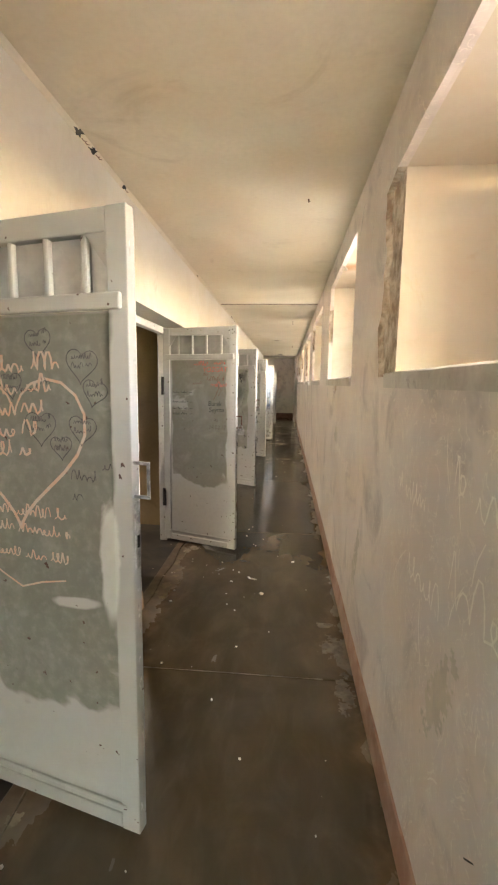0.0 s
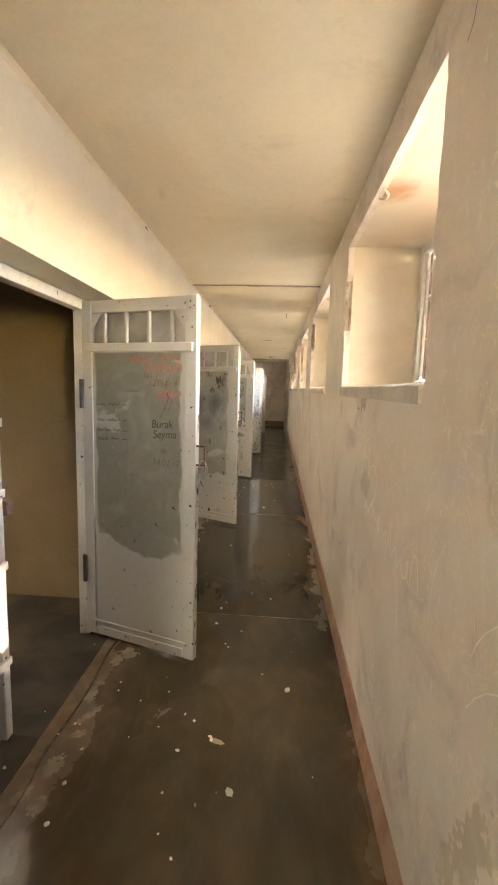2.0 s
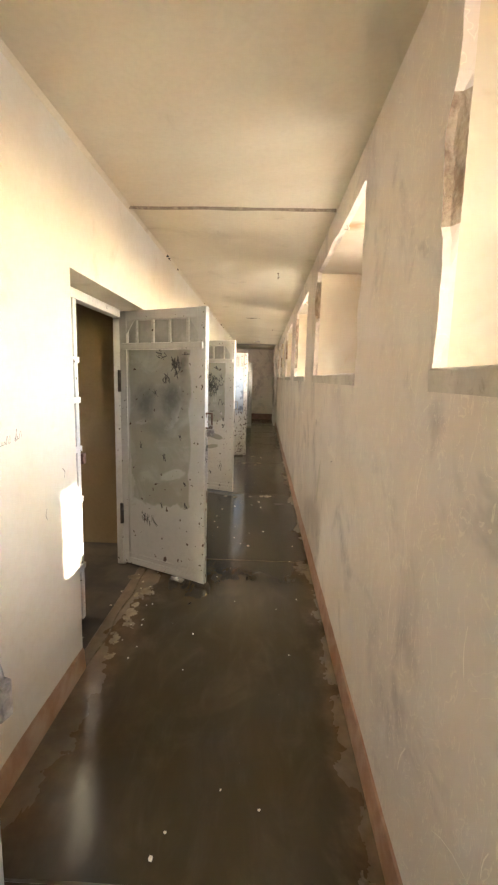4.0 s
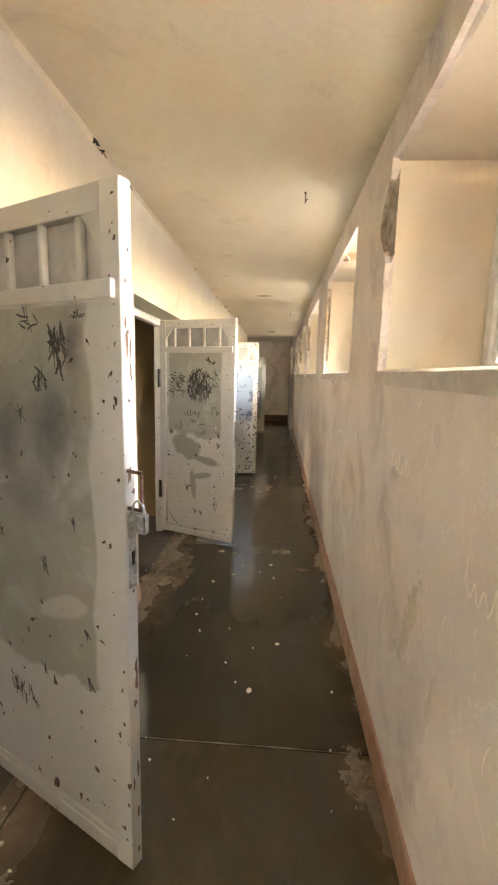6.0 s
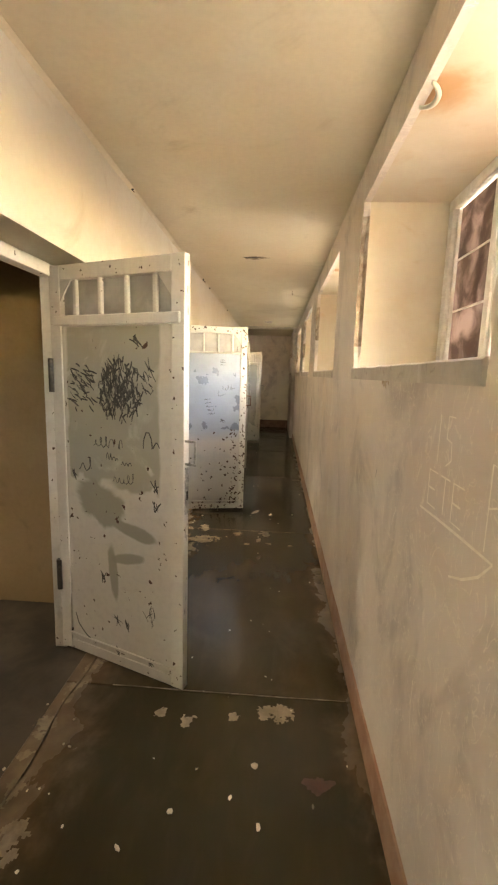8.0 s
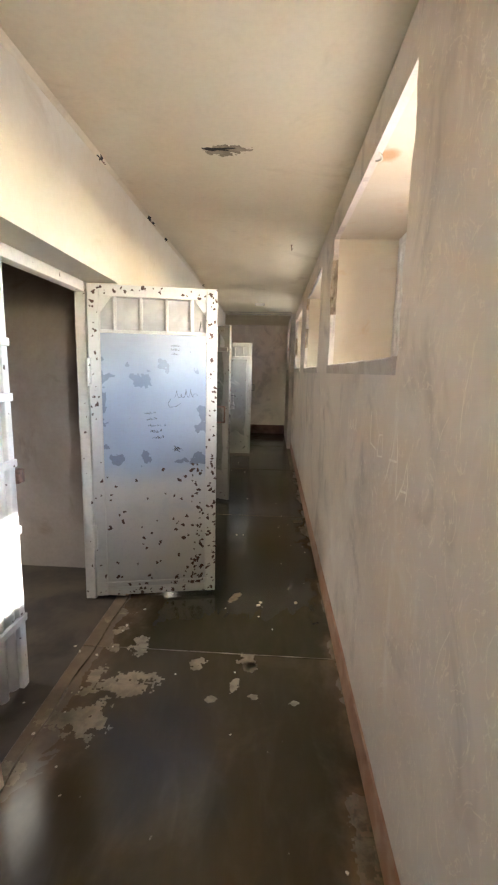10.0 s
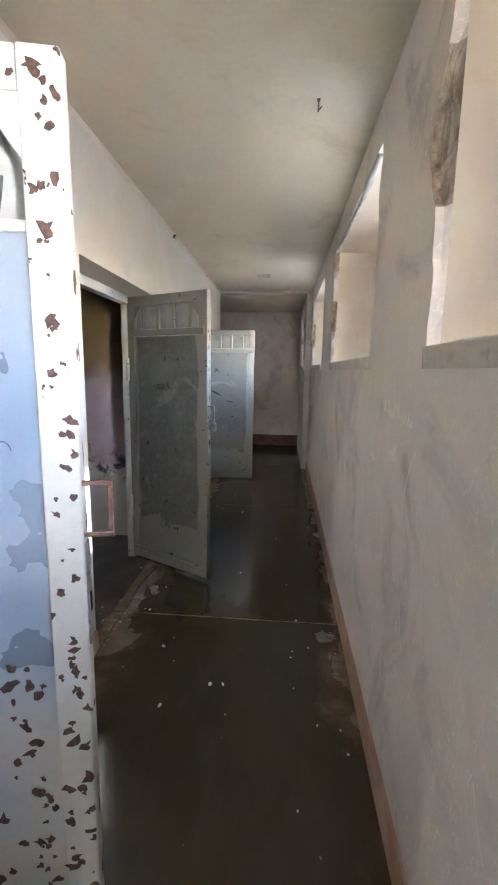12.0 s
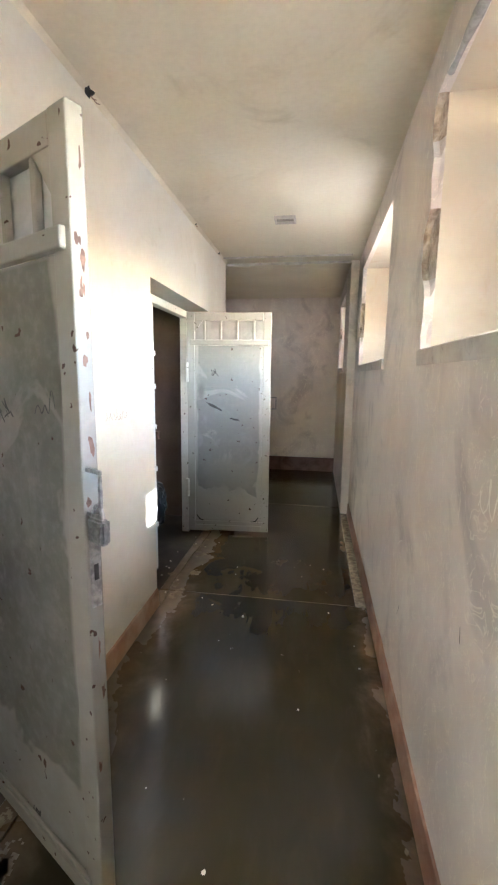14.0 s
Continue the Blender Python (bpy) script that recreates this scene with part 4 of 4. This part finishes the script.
for i, count in enumerate((12, 26, 30, 36, 150, 12, 16)):
    bm = bmesh.new()
    L = (Vector(DOORS[i][2]) - Vector(DOORS[i][1])).length
    r = random.Random(40 + i)

    def face(u, v):
        return (u, -0.0012, v)
    for k in range(count):
        side = r.random()
        if side < 0.5:
            u, v = L - r.uniform(0.006, 0.06), r.uniform(0.02, 2.0)
        elif side < 0.75:
            u, v = r.uniform(0.02, L - 0.02), r.choice((r.uniform(0.008, 0.045), r.uniform(1.97, 2.02)))
        else:
            u, v = r.uniform(0.008, 0.06), r.uniform(0.02, 2.0)
        s = r.uniform(0.003, 0.009) * (1.15 if i == 4 else 0.65)
        blot(bm, u, v, s, s * r.uniform(0.6, 1.9), k + i, face, 0.6, 9, r.uniform(0, 3))
    part("rust_chip", bm, CHIP, leaves[i], "dark rust chips in the paint")
    if i in (2, 3, 4):
        bm = bmesh.new()
        for k in range(130 if i == 4 else 14):
            u, v = r.uniform(0.085, L - 0.085), 0.07 + 0.85 * r.random() ** (1.9 if i == 4 else 1.0)
            if i == 4 and r.random() < 0.45:
                u = L - r.uniform(0.085, 0.16)
            s = r.uniform(0.004, 0.012)
            blot(bm, u, v, s, s * r.uniform(0.6, 1.6), k + i * 3, on_leaf, 0.6, 9, r.uniform(0, 3))
        part("rust_chip", bm, CHIP, leaves[i], "brown rust spots through the paint")
    # worn bare patches on the free edge
    bm = bmesh.new()

    def edge_face(u, v):
        return (L + 0.0012, 0.021 + u, v)
    for k in range(16):
        v = r.uniform(0.05, 1.98)
        blot(bm, r.uniform(-0.010, 0.010), v, r.uniform(0.003, 0.007), r.uniform(0.006, 0.03), k * 1.7 + i, edge_face, 0.6, 10)
    part("edge_wear", bm, RUST if i in (1, 2, 4, 5) else STEEL, leaves[i], "worn bare metal along the edge")


# ---- marks on the walls ----
def wall_marks(name, host, draw, mat, label):
    bm = bmesh.new()
    draw(bm)
    ob = part(name, bm, mat, bpy.data.objects[host], label)
    return tagged(ob, kind="stuff")


def right_scratches(bm):
    r = random.Random(5)
    heart(bm, 2.42, 1.17, 0.16, on_right, 0.006, 0.1)
    ribbon(bm, [(2.56, 1.20), (2.55, 1.28), (2.53, 1.35), (2.48, 1.375), (2.44, 1.33), (2.43, 1.2)], 0.007, on_right)
    for (u, v, ln, h) in ((0.34, 0.96, -0.30, 0.08), (0.0, 1.05, -0.35, 0.12), (0.0, 1.29, -0.4, 0.10), (0.5, 1.2, -0.3, 0.06), (2.5, 1.05, -0.3, 0.06), (2.2, 1.0, -0.5, 0.12), (10.42, 1.28, -0.3, 0.10), (11.80, 1.38, -0.38, 0.05), (11.7, 1.24, -0.14, 0.05), (12.0, 1.18, -0.1, 0.04), (5.2, 1.1, -0.4, 0.08), (5.9, 1.25, -0.3, 0.07), (13.2, 1.2, -0.3, 0.08)):
        scrawl(bm, u + ln, v, -ln, h, r, on_right, 0.007, 0.05)
    ribbon(bm, [(7.33, 1.202), (7.19, 1.208), (7.04, 1.212), (6.90, 1.214)], 0.008, on_right)
    ribbon(bm, [(6.90, 1.214), (6.95, 1.165), (7.02, 1.125), (7.09, 1.099)], 0.007, on_right)
    letters = {"1": [[(0.5, 0), (0.5, 1)]], "5": [[(1, 1), (0.2, 1), (0.15, 0.55), (0.8, 0.5), (0.9, 0.15), (0.3, 0)]], "E": [[(1, 1), (0, 1), (0, 0), (1, 0)], [(0, 0.5), (0.8, 0.5)]], "T": [[(0, 1), (1, 1)], [(0.5, 1), (0.5, 0)]], "P": [[(0, 0), (0, 1), (0.7, 0.95), (0.8, 0.65), (0, 0.5)]]}
    for text, y, z, w, h in (("15", 7.256, 1.352, 0.05, 0.125), ("ETE", 7.275, 1.228, 0.06, 0.095), ("P", 6.94, 1.225, 0.10, 0.18)):
        for k, ch in enumerate(text):
            for line in letters[ch]:
                ribbon(bm, [(y - (k * 1.35 + a) * w, z + b * h) for a, b in line], 0.006, on_right)
    for line in ([(9.84, 1.41), (9.83, 1.28), (9.72, 1.27)], [(9.70, 1.33), (9.64, 1.34), (9.63, 1.26), (9.70, 1.25), (9.70, 1.33)], [(9.57, 1.185), (9.50, 1.30), (9.48, 1.41), (9.44, 1.30), (9.43, 1.17)], [(9.54, 1.27), (9.44, 1.28)], [(9.42, 1.16), (9.36, 1.23), (9.34, 1.30), (9.32, 1.24), (9.33, 1.17)], [(9.39, 1.20), (9.33, 1.21)]):
        ribbon(bm, line, 0.009, on_right)
    for k in range(150):
        u, v = r.uniform(-1.0, 14.5), r.uniform(0.3, 1.5)
        an, ln = r.gauss(1.25, 0.5), r.uniform(0.04, 0.20)
        ribbon(bm, [(u + ln * f * math.cos(an + 0.3 * f), v + ln * f * math.sin(an + 0.3 * f)) for f in (0, 0.3, 0.6, 1)], r.uniform(0.002, 0.005), on_right)


def right_dark(bm):
    r = random.Random(8)
    for k in range(9):
        u, v = r.uniform(-0.5, 14), r.uniform(0.2, 1.5)
        an = r.gauss(1.7, 0.4)
        ln = r.uniform(0.03, 0.10)
        ribbon(bm, [(u + ln * f * math.cos(an), v + ln * f * math.sin(an)) for f in (0, 0.5, 1)], r.uniform(0.002, 0.004), on_right)
    ribbon(bm, [(2.80, 1.575), (2.79, 1.53), (2.77, 1.50), (2.74, 1.50)], 0.008, on_right)
    ribbon(bm, [(1.55, 2.56), (1.575, 2.535), (1.58, 2.51), (1.62, 2.48), (1.63, 2.45), (1.66, 2.43)], 0.004, on_right)


def left_pencil(bm):
    r = random.Random(6)
    for u, v, ln, h in ((1.30, 1.74, 0.18, 0.018), (1.32, 1.70, 0.16, 0.018), (1.30, 1.665, 0.2, 0.018), (1.26, 1.56, 0.2, 0.03), (1.30, 1.50, 0.25, 0.045), (1.05, 1.45, 0.3, 0.03), (1.08, 1.39, 0.25, 0.03), (1.10, 1.33, 0.3, 0.03), (1.12, 1.25, 0.4, 0.05), (1.0, 1.17, 0.3, 0.02), (1.40, 1.40, 0.2, 0.03), (0.9, 1.9, 0.2, 0.02), (0.8, 1.6, 0.25, 0.03), (6.45, 2.19, 0.12, 0.02), (6.5, 1.47, 0.2, 0.02), (6.60, 1.75, 0.1, 0.02), (14.05, 1.28, 0.25, 0.06), (3.4, 1.5, 0.3, 0.03), (3.5, 1.3, 0.35, 0.03), (8.6, 1.5, 0.3, 0.03), (8.7, 1.2, 0.2, 0.03)):
        scrawl(bm, u, v, ln, h, r, on_left, 0.0028, 0.08)
    for k in range(18):
        u, v = r.choice((r.uniform(0.6, 1.6), r.uniform(6.0, 6.9), r.uniform(3.2, 4.2))), r.uniform(0.9, 1.6)
        ribbon(bm, [(u, v), (u + r.uniform(-0.02, 0.02), v + 0.025), (u + r.uniform(-0.02, 0.03), v + 0.05)], 0.004, on_left)


wall_marks("scratches", "wall_right", right_scratches, CHALK, "pale scratched lines and letters in the plaster")
wall_marks("cracks", "wall_right", right_dark, DARK, "thin dark cracks in the plaster")
wall_marks("pencil_scrawl", "wall_left", left_pencil, PENCIL, "faint pencil scrawl on cream paint")
wall_marks("pale_rubs", "wall_right", lambda bm: (peeled(bm, 0.0, 0.75, 0.06, 0.2, 1.2, on_right, 0.5), peeled(bm, 2.5, 1.15, 0.10, 0.08, 3.2, on_right), peeled(bm, 5.5, 0.8, 0.05, 0.2, 3.9, on_right, 0.4), peeled(bm, 1.3, 0.6, 0.06, 0.22, 2.9, on_right, 0.4)), YELLOWED, "yellowed rubbed patches")
wall_marks("broken_plaster", "wall_right", lambda bm: (peeled(bm, 2.66, 1.54, 0.085, 0.045, 4.2, on_right), peeled(bm, 7.85, 1.55, 0.06, 0.03, 5.2, on_right)), RAW, "broken brown plaster under the sill")

# ---- ceiling details ----
ceiling = bpy.data.objects["ceiling"]


def on_ceiling(u, v):
    return (u, v, ZC - 0.0015)


def strip(y, x0, x1, seed, drop, mat):
    bm = bmesh.new()
    rows = []
    for k in range(31):
        x = x0 + (x1 - x0) * k / 30
        w = 0.012 + 0.006 * wob(x * 6, seed, 1)
        d = drop * (0.8 + 0.8 * wob(x * 4, seed, 2))
        yy = y + 0.012 * wob(x * 2.2, seed, 3)
        rows.append([bm.verts.new(p) for p in ((x, yy - w, ZC), (x, yy - w * 0.6, ZC - d), (x, yy + w * 0.7, ZC - d * 0.8), (x, yy + w, ZC))])
    for p, q in zip(rows, rows[1:]):
        for j in range(3):
            bm.faces.new((p[j], q[j], q[j + 1], p[j + 1]))
    bm.faces.new(rows[0]), bm.faces.new(rows[-1])
    return bm


part("joint_strip", strip(5.245, -0.80, 0.57, 1.0, 0.02, BROWN), plain("strip_wood", (0.22, 0.17, 0.12), (0.36, 0.29, 0.21), 30, 0.8), ceiling, "loose brown joint strip")
GREY_STRIP = plain("strip_grey", (0.40, 0.36, 0.30), (0.5, 0.45, 0.38), 20, 0.8)
part("joint_strip", strip(16.63, -0.80, 0.49, 2.0, 0.018, None), GREY_STRIP, ceiling)
part("joint_strip", strip(16.89, -0.80, 0.49, 3.0, 0.03, None), GREY_STRIP, ceiling)
# thin cornice along the cell wall
bm = bmesh.new()
rows = []
for k in range(170):
    y = Y0 + (YCORNER - Y0) * k / 169
    s = 0.020 + 0.006 * wob(y * 1.7, 4, 4)
    rows.append([bm.verts.new((XL, y, ZC - s)), bm.verts.new((XL + s * 0.45, y, ZC - s * 0.45)), bm.verts.new((XL + s, y, ZC))])
for p, q in zip(rows, rows[1:]):
    bm.faces.new((p[0], q[0], q[1], p[1])), bm.faces.new((p[1], q[1], q[2], p[2]))
part("cornice", bm, CEIL, ceiling)
# Holes are flat patches; the darkness within them is painted.
for k, (y, s) in enumerate(((0.98, 0.03), (1.13, 0.026), (1.53, 0.018), (3.57, 0.016), (6.38, 0.03), (6.46, 0.02), (6.86, 0.016), (8.9, 0.014), (10.55, 0.022), (11.47, 0.03), (11.58, 0.022), (12.0, 0.02), (13.99, 0.03), (15.62, 0.014), (16.43, 0.02))):
    bm = bmesh.new()

    def gap(u, v):
        return (XL + 0.0125 + v * 0.7, y + u, ZC - 0.0115 + v * 0.7)
    blot(bm, 0, 0, s * 1.3, s * 0.5, k * 1.9, gap, 0.7, 14)
    part("hole", bm, DARK, ceiling, "broken hole in the cornice, its inner shade a flat dark patch")
    bm = bmesh.new()
    for j in range(2):
        ribbon(bm, [(s * (1 + j), -s * 0.2), (s * (1.8 + j), -0.2 * s), (s * (2.4 + j), 0.1 * s)], 0.005, gap)
    part("crack", bm, BROWN, ceiling)
for x, y, s in ((0.272, 1.767, 0.006), (0.25, 6.99, 0.02), (0.30, 12.17, 0.016)):
    hk = holder("ceiling_hook", Matrix.Translation((x, y, ZC)), "small rusty wire hook hanging from the ceiling", "hook", "ceiling hooks")
    bm = bmesh.new()
    bmesh.ops.create_cone(bm, cap_ends=True, segments=10, radius1=0.2 * s + 0.003, radius2=0.25 * s + 0.004, depth=0.008, matrix=Matrix.Translation((0, 0, -0.004)))
    part("plate", bm, RUST, hk)
    bm = bmesh.new()
    bmesh.ops.create_cone(bm, cap_ends=True, segments=8, radius1=0.003, radius2=0.003, depth=s * 3, matrix=Matrix.Translation((0, 0, -s * 1.5)) @ Matrix.Rotation(0.15, 4, "X"))
    bmesh.ops.create_cone(bm, cap_ends=True, segments=8, radius1=0.0025, radius2=0.0025, depth=s * 1.4, matrix=Matrix.Translation((0.006, -0.003, -s * 2.4)) @ Matrix.Rotation(0.7, 4, "Y"))
    part("wire", bm, RUST, hk)
# torn place with laths showing
bm = bmesh.new()
peeled(bm, -0.10, 10.49, 0.11, 0.06, 3.3, on_ceiling, 0.0, 80)
part("bare_patch", bm, BARE, ceiling, "bare torn plaster on the ceiling")
bm = bmesh.new()
blot(bm, -0.15, 10.48, 0.075, 0.016, 4.7, lambda u, v: (u, v, ZC - 0.003), 0.5, 40)
part("hole", bm, DARK, ceiling, "gash in the ceiling, its inner shade a flat dark patch")
# square ventilation box
vent = holder("ceiling_vent", Matrix.Translation((-0.09, 15.6, ZC)), "small square plastered ventilation box in the ceiling", "vent")
for a in ((-0.08, -0.065, 0.08, -0.05), (-0.08, 0.05, 0.08, 0.065), (-0.08, -0.049, -0.066, 0.049), (0.066, -0.049, 0.08, 0.049)):
    part("rim", soft_box(a[0], a[1], -0.022, a[2], a[3], 0.0, 0.003), GREY_STRIP, vent)
# Shallow plate; the recess's dark inside is put into its colour.
bm = bmesh.new()
box(bm, -0.065, -0.048, -0.006, 0.065, 0.048, 0.0)
part("grille", bm, plain("vent_inner_shade", (0.12, 0.10, 0.08), (0.22, 0.18, 0.14), 30, 0.9), vent, "dark vent opening, the shade of its inside put in the colour")

# plaster lips and rust stains at the window heads
for w, y, s in ((1, 2.62, 1.0), (3, 7.70, 1.3), (4, 10.15, 0.7), (2, 5.0, 0.7)):
    bm = bmesh.new()
    ring = []
    for k in range(15):
        a = math.pi * (0.05 + 0.9 * k / 14)
        c = Vector((XR + 0.012 + 0.035 * s * math.sin(a), y - 0.05 * s * math.cos(a), HEAD_Z - 0.008 - 0.012 * s * math.sin(a)))
        out = Vector((math.sin(a), -math.cos(a), 0))
        rr = 0.007 * s * (0.6 + 0.5 * math.sin(a))
        ring.append([bm.verts.new(c + rr * (math.cos(q) * out + math.sin(q) * Vector((0, 0, 1)))) for q in [math.tau * j / 7 for j in range(7)]])
    for p, q in zip(ring, ring[1:]):
        for j in range(7):
            bm.faces.new((p[j], p[(j + 1) % 7], q[(j + 1) % 7], q[j]))
    bm.faces.new(ring[0]), bm.faces.new(ring[-1])
    for f in bm.faces:
        f.smooth = True
    part("plaster_lip", bm, CREAM, bpy.data.objects["wall_right"], "curled broken plaster lip")

# bent conduit along the sixth window's head
bm = bmesh.new()
rings = []
for k in range(25):
    f = k / 24
    y = 12.25 + 1.55 * f
    c = Vector((XR + 0.012 + 0.012 * wob(f * 5, 1, 1), y, HEAD_Z + 0.005 - 0.028 * math.sin(f * math.pi) + 0.014 * wob(f * 7, 2, 2)))
    rr = 0.013 + 0.005 * wob(f * 9, 3, 3)
    rings.append([bm.verts.new(c + rr * Vector((math.cos(q), 0, math.sin(q)))) for q in [math.tau * j / 9 for j in range(9)]])
for p, q in zip(rings, rings[1:]):
    for j in range(9):
        f = bm.faces.new((p[j], p[(j + 1) % 9], q[(j + 1) % 9], q[j]))
        f.smooth = True
bm.faces.new(rings[0]), bm.faces.new(rings[-1])
thing("conduit", bm, plain("conduit_grey", (0.30, 0.28, 0.26), (0.42, 0.40, 0.37), 30, 0.6), "bent grey plaster-caked conduit under the window head", "conduit")

# ---- floor: bare patches and crumbs ----
def on_floor(u, v):
    return (u, v, 0.0014)


for k, (u, v, ru, rv, tl) in enumerate(((-0.325, 7.84, 0.03, 0.022, 0.5), (-0.20, 7.80, 0.035, 0.03, 0.9), (0.0, 7.84, 0.022, 0.03, 0.2), (0.20, 7.88, 0.07, 0.05, 0.0), (-0.52, 9.95, 0.15, 0.07, 0.3), (-0.62, 9.72, 0.09, 0.09, 0.2), (-0.19, 10.11, 0.024, 0.02, 0), (0.027, 10.0, 0.018, 0.05, -0.3), (0.092, 10.14, 0.03, 0.04, 0.4), (-0.078, 9.894, 0.02, 0.022, 0), (0.118, 9.923, 0.022, 0.016, 0), (0.327, 9.90, 0.03, 0.014, 0.2), (-0.05, 10.83, 0.022, 0.06, -0.4), (0.48, 1.36, 0.06, 0.10, 0.1), (0.50, 0.98, 0.04, 0.12, 0), (0.46, 1.62, 0.05, 0.03, 0), (0.52, 12.2, 0.03, 0.13, 0), (0.47, 12.45, 0.05, 0.05, 0), (-0.09, 2.24, 0.05, 0.012, -0.3), (-0.54, 10.26, 0.05, 0.08, 0.3), (-0.184, 10.15, 0.04, 0.03, 0), (0.079, 10.17, 0.04, 0.06, 0.3), (0.5, 5.7, 0.05, 0.12, 0.0), (0.52, 9.3, 0.03, 0.12, 0.0), (0.5, 3.3, 0.04, 0.08, 0))):
    bm = bmesh.new()
    peeled(bm, u, v, ru * 1.25, rv * 1.25, k * 2.7, on_floor, tl)
    part("bare_patch", bm, WORN if u > 0.4 else BARE, fl, "pale patch where the floor coat has peeled")
bm = bmesh.new()
blot(bm, 0.363, 7.543, 0.05, 0.035, 4.4, on_floor, 0.4)
part("stain", bm, plain("red_brown_stain", (0.05, 0.018, 0.01), (0.08, 0.03, 0.018), 20, 0.4), fl, "dark red-brown stain")
# pale mortar ridge along some joints
for y, x0, x1 in ((1.085, -0.75, 0.40), (3.335, -0.7, 0.52), (5.80, -0.7, 0.52), (7.99, -0.62, 0.55), (10.24, -0.8, 0.55), (12.585, -0.75, 0.55), (14.87, -0.78, 0.5), (17.08, -0.5, 0.4)):
    bm = bmesh.new()
    rows = []
    for k in range(61):
        x = x0 + (x1 - x0) * k / 60
        w = 0.004 + 0.003 * wob(x * 9, y, 1)
        yy = y + 0.003 * wob(x * 3, y, 2)
        rows.append([bm.verts.new((x, yy - w, 0.0008)), bm.verts.new((x, yy, 0.0032)), bm.verts.new((x, yy + w, 0.0008))])
    for p, q in zip(rows, rows[1:]):
        bm.faces.new((p[0], p[1], q[1], q[0])), bm.faces.new((p[1], p[2], q[2], q[1]))
    part("joint", bm, JOINT_RIDGE, fl, "pale mortar joint")
# threshold line between corridor floor and each cell
for near, hinge, tip in DOORS:
    bm = bmesh.new()
    rows = []
    for k in range(31):
        y = near - 0.03 + (hinge[1] - near + 0.1) * k / 30
        w = 0.005 + 0.005 * wob(y * 11, 1, 1)
        x = -0.79 + 0.025 * wob(y * 3, 3, near)
        rows.append([bm.verts.new((x - w, y, 0.0009)), bm.verts.new((x, y, 0.006)), bm.verts.new((x + w, y, 0.0009))])
    for p, q in zip(rows, rows[1:]):
        bm.faces.new((p[0], p[1], q[1], q[0])), bm.faces.new((p[1], p[2], q[2], q[1]))
    part("threshold", bm, WORN, fl, "crumbling pale threshold line")

# peeled and broken cement round the thresholds
r = random.Random(33)
for d, (near, hinge, tip) in enumerate(DOORS):
    bm = bmesh.new()
    for k in range(9):
        y = near + 0.05 + (hinge[1] - near - 0.1) * (k + r.random()) / 9
        peeled(bm, -0.77 + r.uniform(-0.07, 0.10), y, r.uniform(0.02, 0.06), r.uniform(0.03, 0.09), d * 9.1 + k * 2.3, on_floor, r.uniform(-0.6, 0.6), 26)
    part("bare_patch", bm, BARE, fl, "pale broken cement at the threshold")

# crumbs of plaster
r = random.Random(21)
shapes = []
for k in range(6):
    bm = bmesh.new()
    bmesh.ops.create_icosphere(bm, subdivisions=1, radius=1.0)
    for v in bm.verts:
        v.co *= 1 + 0.45 * wob(*v.co, s=1.7 + k)
        v.co.z = max(-0.25, v.co.z * 0.45)
    shapes.append(mesh_of("plaster_crumb", bm, FLAKE))
spots = [(0.117, 7.598, 0.016), (-0.179, 7.39, 0.014), (0.032, 7.461, 0.012), (0.028, 6.122, 0.019), (0.171, 6.523, 0.014), (-0.322, 7.255, 0.013), (0.141, 7.36, 0.016), (-0.36, 6.986, 0.011), (-0.114, 6.328, 0.01), (-0.311, 6.611, 0.01), (-0.365, 6.792, 0.011), (0.122, 10.754, 0.018), (0.374, 10.806, 0.016), (0.134, 10.79, 0.012), (-0.091, 2.241, 0.012), (0.019, 1.994, 0.018), (-0.241, 2.383, 0.009), (-0.189, 2.346, 0.009), (-0.23, 2.17, 0.012), (-0.131, 11.999, 0.013), (-0.067, 12.005, 0.011), (-0.34, 11.843, 0.012), (-0.44, 12.266, 0.013), (0.259, 2.6, 0.02), (-0.201, 3.209, 0.012), (-0.197, 3.416, 0.01), (-0.093, 2.953, 0.008), (-0.1, 2.26, 0.012), (-0.165, 0.876, 0.009), (-0.22, 14.62, 0.014), (-0.1, 13.2, 0.009)]
for k in range(120):
    spots.append((r.uniform(-0.68, 0.50), r.uniform(-0.6, 16.0), r.uniform(0.003, 0.008)))
for k in range(90):
    near, hinge, tip = DOORS[k % 7]
    spots.append((r.uniform(-0.95, -0.60), r.uniform(near, hinge[1]), r.uniform(0.004, 0.012)))
for x, y, s in spots:
    ob = new("plaster_crumb", r.choice(shapes))
    ob.matrix_world = Matrix.Translation((x, y, 0.25 * s)) @ Matrix.Rotation(r.uniform(0, 6.3), 4, "Z") @ Matrix.Diagonal((s, s * r.uniform(0.5, 1.0), s, 1))
    tagged(ob, "pale crumb of fallen plaster on the dark floor", "debris", "plaster crumbs on the floor")

# dark mass in the last cell, shaped like a sack
bm = bmesh.new()
bmesh.ops.create_icosphere(bm, subdivisions=4, radius=1.0)
for v in bm.verts:
    p = v.co.copy()
    fold = 0.10 * wob(p.x * 3, p.y * 3, p.z * 1.2) + 0.05 * wob(p.x * 8, p.y * 8, p.z * 3)
    v.co = Vector((p.x * (0.22 + fold * 0.5), p.y * (0.20 + fold * 0.5), max(0.0, 0.27 + p.z * (0.28 + fold * 0.4))))
sack = thing("dark_sack_shape", bm, plain("black_plastic", (0.012, 0.012, 0.013), (0.03, 0.03, 0.032), 12, 0.35), "crumpled black mass shaped like a sack, standing in the cell", "sack")
sack.matrix_world = Matrix.Translation((-1.42, 15.92, -0.004))
